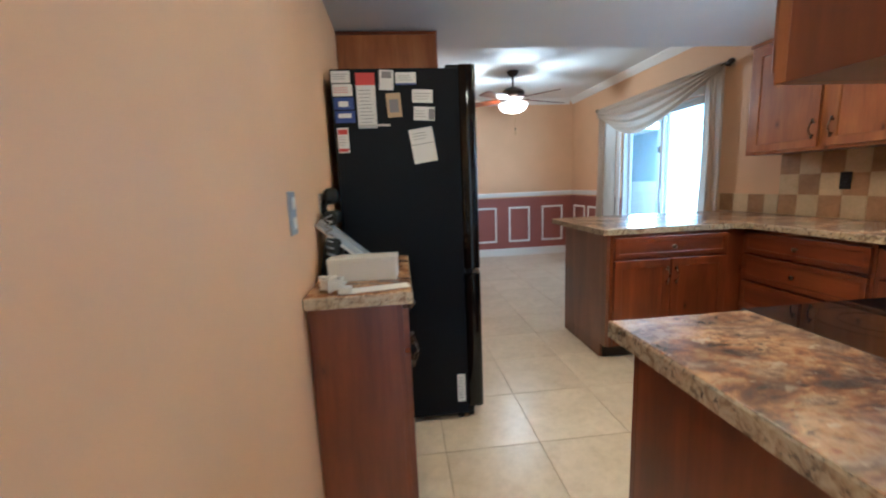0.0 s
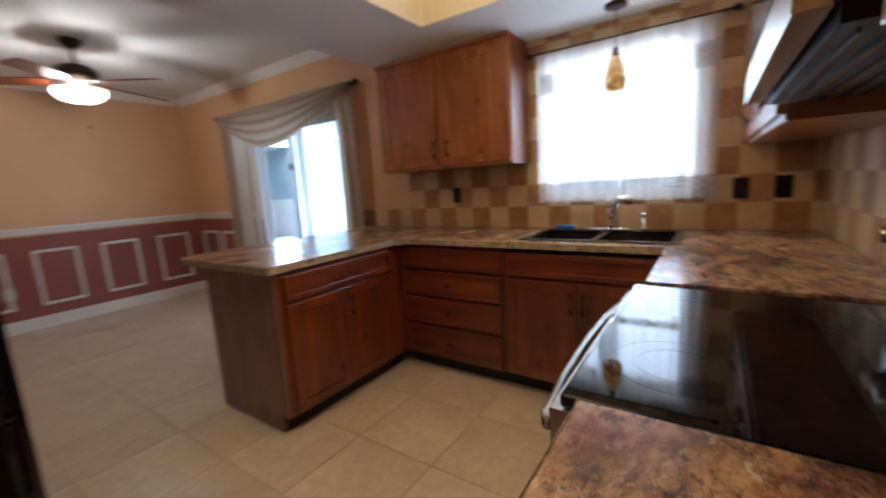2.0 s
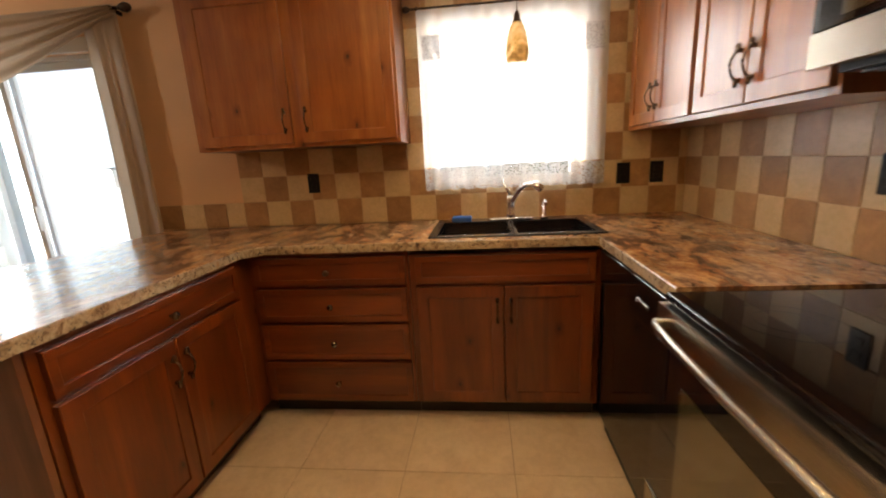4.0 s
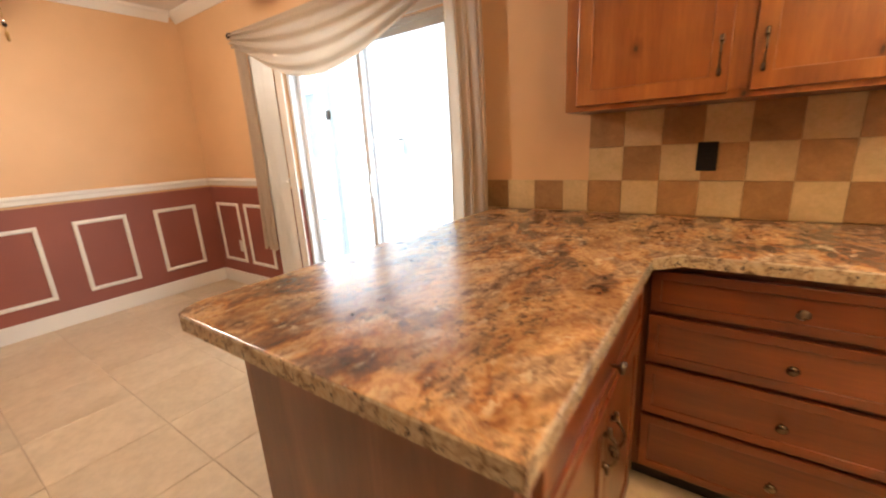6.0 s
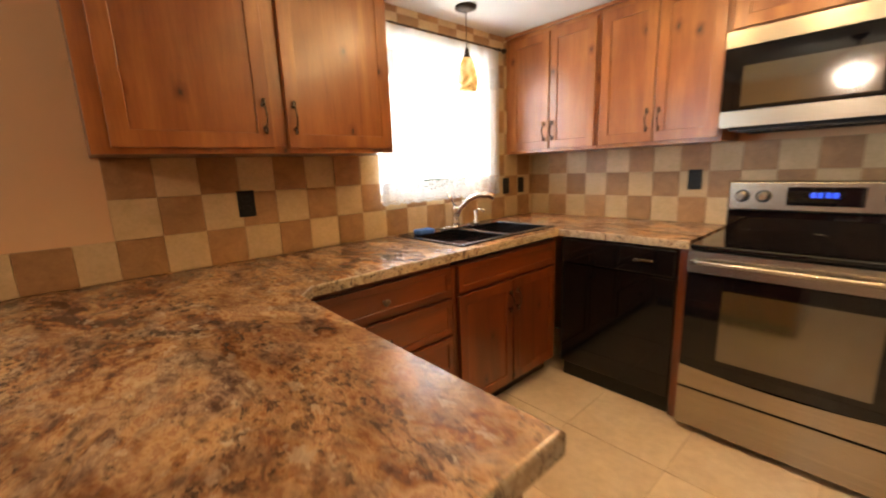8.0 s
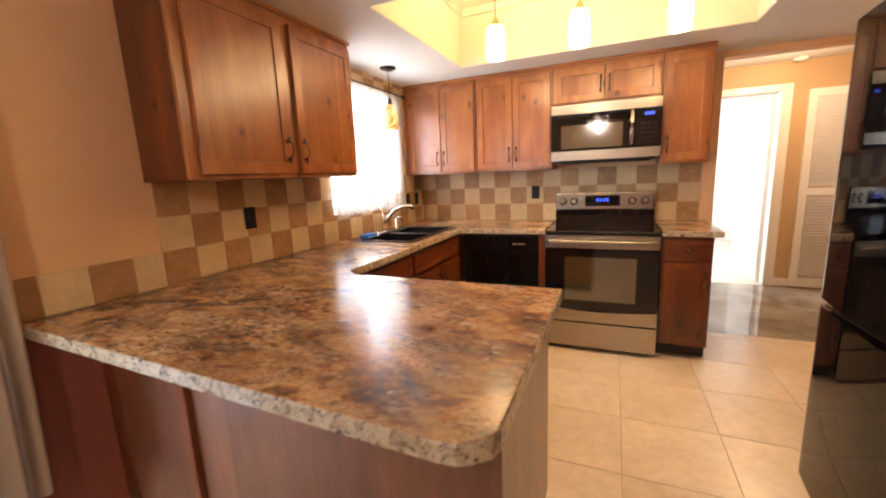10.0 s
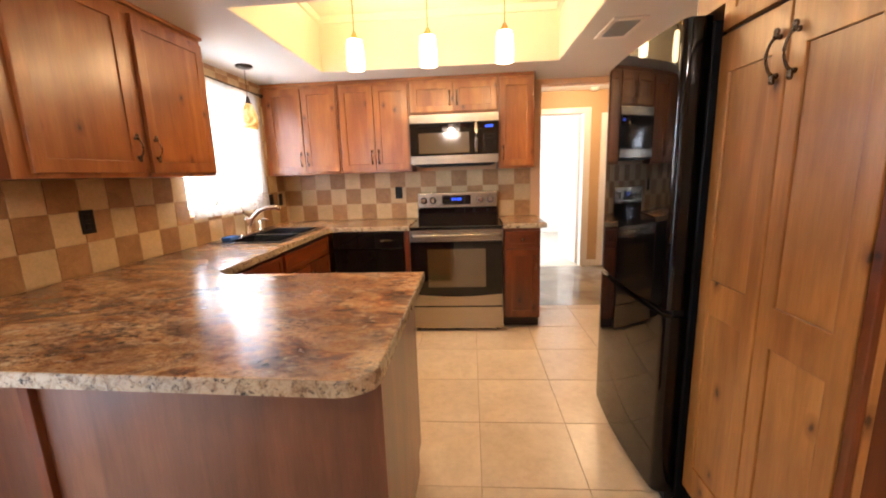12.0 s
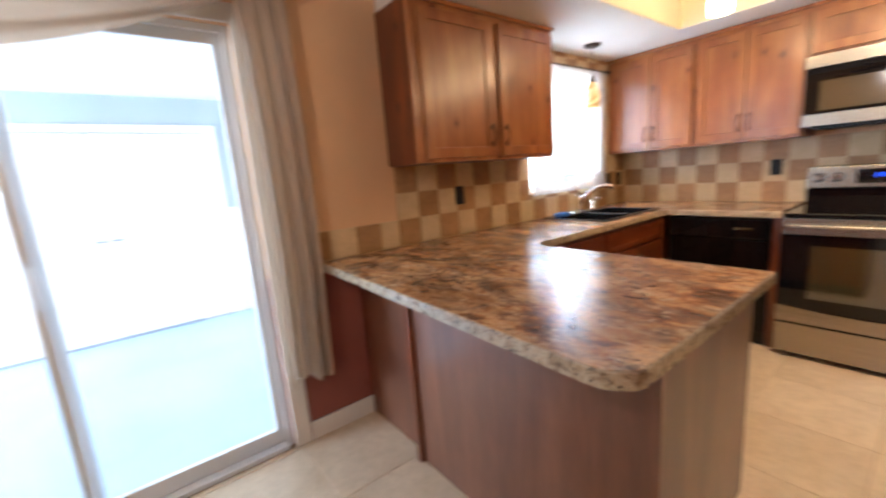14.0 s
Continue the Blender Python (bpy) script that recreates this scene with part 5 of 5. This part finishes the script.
# ---- curtains ----
def kitchen_curtain():
    rod = thing("curtain_rod", pose(EX, 0.40, 2.082), "thin dark curtain rod over the kitchen window", "curtain rod", "curtain rods")
    part("rod", tube(bmesh.new(), [(-0.05, 0, 0), (-0.05, 1.12, 0)], 0.006, 8), BRONZE, rod)
    for y in (0.0, 1.12):
        part("finial", lathe(bmesh.new(), [(0.006, -0.02), (0.014, -0.01), (0.018, 0.004), (0.012, 0.02)], (-0.05, y, 0), 12, "y"), BRONZE, rod, "", True)
        part("bracket", boxes((-0.056, abs(y - 0.05) if y < 0.5 else y - 0.06, -0.01, 0, abs(y - 0.06) if y < 0.5 else y - 0.05, 0.01)), BRONZE, rod)
    c = thing("kitchen_curtain", pose(EX - 0.05, 0.46, 2.075), "white sheer kitchen curtain with a lace hem, closed", "curtain")
    w = 1.01

    def fold(u, z):
        return 0.010 * math.sin(u * 75) + 0.006 * math.sin(u * 31 + 1)
    part("panel", sheet(bmesh.new(), lambda u, v: (fold(u, v) * (0.5 + 0.5 * v), u * w, -v * 0.827), 140, 6), SHEER, c, "", True)
    part("lace_hem", sheet(bmesh.new(), lambda u, v: (fold(u, v), u * w, -0.827 - v * 0.125 - 0.008 * abs(math.sin(u * 40))), 140, 3), LACE, c, "white lace hem", True)
    for y0 in (0.025, w - 0.125):
        part("lace_corner", sheet(bmesh.new(), lambda u, v: (-0.02, y0 + u * 0.10, -0.13 - v * 0.13), 8, 8), LACE, c, "white lace corner piece", True)


kitchen_curtain()


def drapes():
    rod = thing("curtain_rod", pose(EX, 3.14, 2.215), "dark curtain rod over the sliding door", "curtain rod", "curtain rods")
    part("rod", tube(bmesh.new(), [(-0.085, 0, 0), (-0.085, 2.27, 0)], 0.011, 10), BRONZE, rod)
    for y, s in ((0.0, -1), (2.27, 1)):
        part("finial", lathe(bmesh.new(), [(0.011, -0.01 * s), (0.02, 0.01 * s), (0.027, 0.035 * s), (0.018, 0.06 * s), (0.004, 0.07 * s)], (-0.085, y, 0), 14, "y"), BRONZE, rod, "", True)
    for y in (0.07, 2.2):
        part("bracket", boxes((-0.095, y - 0.006, -0.012, 0, y + 0.006, 0.008)), BRONZE, rod)
    sw = thing("curtain_swag", pose(EX - 0.085, 3.16, 2.215), "cream fabric swag draped over the curtain rod", "curtain swag")

    def f(u, v):
        sag = (0.05 + 0.36 * math.sin(math.pi * min(1, u ** 1.08 * 1.01)) ** 1.1 + 0.07 * u) * v
        wave = math.sin(v * 26 + 2.5 * math.sin(math.pi * u))
        return (-0.02 - 0.055 * math.sin(math.pi * u) * v + 0.016 * wave - 0.02 * math.sin(v * math.pi), u * 2.23, 0.014 - sag + 0.006 * wave)
    part("drape", sheet(bmesh.new(), f, 60, 44), DRAPE, sw, "", True)
    for nm, y, w, z1, lab in (("curtain", 3.17, 0.22, -1.84, "cream curtain panel hanging beside the sliding door"), ("curtain", 5.26, 0.17, -1.74, "cream curtain panel gathered at the far side of the sliding door")):
        c = thing(nm, pose(EX - 0.085, y, 2.215), lab, "curtain", "curtain panels")
        ph = y * 3
        part("drape", sheet(bmesh.new(), lambda u, v: (0.030 * math.sin(u * (w * 95) + ph + 0.5 * math.sin(v * 3)) * (0.4 + 0.6 * v) + 0.012 * math.sin(u * 9 + v * 2), u * w + 0.02 * math.sin(v * 3 + ph), 0.012 + (z1 - 0.012) * v - 0.02 * math.sin(u * 7) * v), 60, 16), DRAPE, c, "", True)


drapes()
# Inner curtain panel, built from upright slats in place of cloth.
bl = thing("vertical_blinds", pose(EX - 0.03, 5.05, 0.12), "cream inner curtain panel built as upright slats beside the sliding door", "vertical blinds")
for k in range(9):
    bm = bmesh.new()
    box(bm, -0.001, -0.035, 0, 0.001, 0.035, 1.93)
    bmesh.ops.rotate(bm, verts=bm.verts, cent=(0, 0, 0), matrix=Matrix.Rotation(radians(35 + 3 * (k % 3)), 3, "Z"))
    bmesh.ops.translate(bm, verts=bm.verts, vec=(-0.01, 0.02 + k * 0.022, 0))
    part("slat", bm, PLASTIC_W, bl)


# ---- small things on the side worktop ----
def turned(bm, axis, deg, at):
    bmesh.ops.rotate(bm, verts=bm.verts, cent=(0, 0, 0), matrix=Matrix.Rotation(radians(deg), 3, axis))
    bmesh.ops.translate(bm, verts=bm.verts, vec=at)
    return bm


ph = thing("wall_phone", pose(WX, 1.40, TOP), "black and silver corded telephone against the wall", "telephone")
part("base", turned(boxes((0, -0.09, 0, 0.06, 0.09, 0.15), bev=0.012, seg=3), "Y", 12, (0.004, 0.0, 0.01)), BLACKMAT, ph, "", True)
part("keypad_tray", turned(boxes((-0.012, -0.05, -0.13, 0.012, 0.05, 0.13), bev=0.006, seg=2), "Y", -48, (0.105, -0.02, 0.13)), SILVER, ph, "silver keypad tray")
part("tray_edge", turned(boxes((-0.02, -0.062, -0.14, -0.013, 0.062, 0.14), bev=0.003), "Y", -48, (0.105, -0.02, 0.13)), PLASTIC_W, ph)
part("earpiece", turned(boxes((-0.03, -0.055, -0.032, 0.03, 0.055, 0.032), bev=0.022, seg=4), "Z", 10, (0.045, 0.06, 0.31)), BLACKMAT, ph, "", True)
part("mouthpiece", turned(boxes((-0.028, -0.05, -0.028, 0.028, 0.05, 0.028), bev=0.02, seg=4), "Z", -8, (0.055, 0.0, 0.225)), BLACKMAT, ph, "", True)
part("neck", tube(bmesh.new(), [(0.03, 0.06, 0.30), (0.012, 0.05, 0.265), (0.03, 0.01, 0.23)], 0.014, 10), BLACKMAT, ph, "", True)
bm = bmesh.new()
tube(bm, [(0.05 + 0.014 * math.cos(k * 1.1), -0.085 + 0.014 * math.sin(k * 1.1), 0.24 - 0.0045 * k) for k in range(50)], 0.0035, 6)
part("cord", bm, INK, ph, "coiled grey cord", True)
part("wall_plate", boxes((0, 0.03, 0.20, 0.006, 0.10, 0.32), bev=0.002), PLASTIC_W, ph)
bx = thing("white_box", pose(-0.125, 1.275, TOP, 0, 0, -4), "long white cardboard box lying on the small worktop", "box")
part("carton", boxes((-0.125, -0.05, 0, 0.125, 0.05, 0.082), bev=0.003), PLASTIC_W, bx)
part("lid", boxes((-0.127, -0.052, 0.068, 0.127, 0.052, 0.085), bev=0.002), PLASTIC_W, bx)
cb = thing("cable_bundle", pose(-0.215, 1.10, TOP, 0, 0, -25), "bundled white cable and plug on the small worktop", "cable")
bm = bmesh.new()
tube(bm, [(0.042 * math.cos(t * 0.5) * (1 + 0.25 * math.sin(t * 1.7)), 0.022 * math.sin(t * 0.5) * (1 + 0.3 * math.cos(t * 2.3)), 0.006 + 0.0007 * t) for t in range(60)], 0.0045, 6)
part("cord", bm, PLASTIC_W, cb, "", True)
part("tie", turned(boxes((-0.006, -0.03, 0, 0.006, 0.03, 0.05), bev=0.004), "Z", 8, (0, 0, 0)), PLASTIC_W, cb)
part("plug", turned(boxes((-0.022, -0.014, 0, 0.022, 0.014, 0.026), bev=0.006, seg=2), "Z", 20, (0.06, -0.02, 0)), PLASTIC_W, cb)
fl = solid("paper_leaflet", boxes((-0.10, -0.03, 0, 0.10, 0.03, 0.002)), PAPER, "narrow folded paper leaflet on the small worktop", "leaflet", "", pose(-0.06, 1.10, TOP + 0.0005, 0, 0, 12))


# ---- tiles: floor and walls ----
def tile_mesh(w, h, d, name, mat, b=0.003):
    bm = bmesh.new()
    lo = [bm.verts.new(p) for p in ((0, 0, 0), (w, 0, 0), (w, h, 0), (0, h, 0))]
    mid = [bm.verts.new((x, y, d - b)) for x, y in ((0, 0), (w, 0), (w, h), (0, h))]
    hi = [bm.verts.new((x, y, d)) for x, y in ((b, b), (w - b, b), (w - b, h - b), (b, h - b))]
    for a, c in ((lo, mid), (mid, hi)):
        for k in range(4):
            bm.faces.new((a[k], a[(k + 1) % 4], c[(k + 1) % 4], c[k]))
    bm.faces.new(hi)
    bm.faces.new(lo[::-1])
    me = bpy.data.meshes.new(name)
    bmesh.ops.recalc_face_normals(bm, faces=bm.faces)
    bm.to_mesh(me)
    bm.free()
    me.materials.append(mat)
    return me


MESHES = {}


def lay(parent, w, h, d, mat, m, name="tile", b=0.003):
    key = (round(w, 3), round(h, 3), d, mat.name)
    if key not in MESHES:
        MESHES[key] = tile_mesh(w, h, d, name, mat, b)
    ob = new(name, MESHES[key])
    ob.parent = parent
    ob.matrix_basis = m
    return ob


floor = bpy.data.objects["floor"]
FS, G = 0.465, 0.003
xs = [0.64 + FS * k for k in range(-4, 8)]
ys = [1.505 + FS * k for k in range(-5, 12)]
for a in xs:
    for c in ys:
        x0, x1, y0, y1 = max(a, WX) + G / 2, min(a + FS, EX) - G / 2, max(c, 0) + G / 2, min(c + FS, NY) - G / 2
        if x1 - x0 > 0.02 and y1 - y0 > 0.02:
            lay(floor, x1 - x0, y1 - y0, 0.004, FTILE, pose(x0, y0, -0.004), b=0.0015)

TS = 0.1524


def wall_tiles(parent, u0, u1, z0, z1, phase, facing, holes=()):
    """Checkered tiles between two heights; u runs away from the corner with index phase."""
    n = int(math.ceil((u1 - u0) / TS))
    rows = int(math.ceil((z1 - z0) / TS - 0.02))
    for r in range(rows):
        for i in range(n):
            a, b = u0 + i * TS, min(u0 + (i + 1) * TS, u1)
            za, zb = z0 + r * TS, min(z0 + (r + 1) * TS, z1)
            spans = [(a, b, za, zb)]
            for ha, hb, hz0, hz1 in holes:
                nxt = []
                for (p, q, s, t) in spans:
                    if q <= ha or p >= hb or t <= hz0 or s >= hz1:
                        nxt.append((p, q, s, t))
                        continue
                    if p < ha:
                        nxt.append((p, ha, s, t))
                    if q > hb:
                        nxt.append((hb, q, s, t))
                    pp, qq = max(p, ha), min(q, hb)
                    if s < hz0:
                        nxt.append((pp, qq, s, hz0))
                    if t > hz1:
                        nxt.append((pp, qq, hz1, t))
                spans = nxt
            mat = TILE_D if (i + r + phase) % 2 == 0 else TILE_L
            for p, q, s, t in spans:
                if q - p > 0.01 and t - s > 0.01:
                    facing(parent, p, q, s, t, mat)


def face_east_wall(parent, p, q, s, t, mat):
    # u measured south from y = 2.64
    y1 = U0 - p
    m = Matrix(((0, 0, -1, EX), (-1, 0, 0, y1 - 0.001), (0, 1, 0, s + 0.001), (0, 0, 0, 1)))
    lay(parent, q - p - 0.002, t - s - 0.002, 0.008, mat, m, b=0.0012)


def face_south_wall(parent, p, q, s, t, mat):
    m = Matrix(((-1, 0, 0, U0 - p - 0.001), (0, 0, 1, 0), (0, 1, 0, s + 0.001), (0, 0, 0, 1)))
    lay(parent, q - p - 0.002, t - s - 0.002, 0.008, mat, m, b=0.0012)


we, ws = bpy.data.objects["wall_east"], bpy.data.objects["wall_south"]
struct("trim_tile_bed_east", boxes((EX - 0.004, 1.53, TOP, EX, 2.64, UPZ), (EX - 0.004, 0.0, TOP, EX, WIN[0], KZ), (EX - 0.004, WIN[0], TOP, EX, WIN[1], WIN[2]), (EX - 0.004, WIN[1], TOP, EX, 1.53, KZ), (EX - 0.004, WIN[0], WIN[3], EX, WIN[1], KZ), (EX - 0.004, 2.64, TOP, EX, 3.37, TOP + TS)), BGROUT, "wall tile grout")
struct("trim_tile_bed_south", boxes((0.545, 0, TOP, EX - 0.008, 0.004, UPZ)), BGROUT, "wall tile grout")
U0 = 2.64
N1 = 7
wall_tiles(we, 0, N1 * TS, TOP, UPZ, 0, face_east_wall)
wall_tiles(we, N1 * TS, 2.64 - 0.008, TOP, KZ, 1, face_east_wall, [(U0 - WIN[1], U0 - WIN[0], WIN[2], WIN[3])])
U0 = 2.64 + 5 * TS
wall_tiles(we, 0.03, 5 * TS, TOP, TOP + TS, 1, face_east_wall)
U0 = EX - 0.008
wall_tiles(ws, 0, U0 - 0.545, TOP, UPZ, 1, face_south_wall)
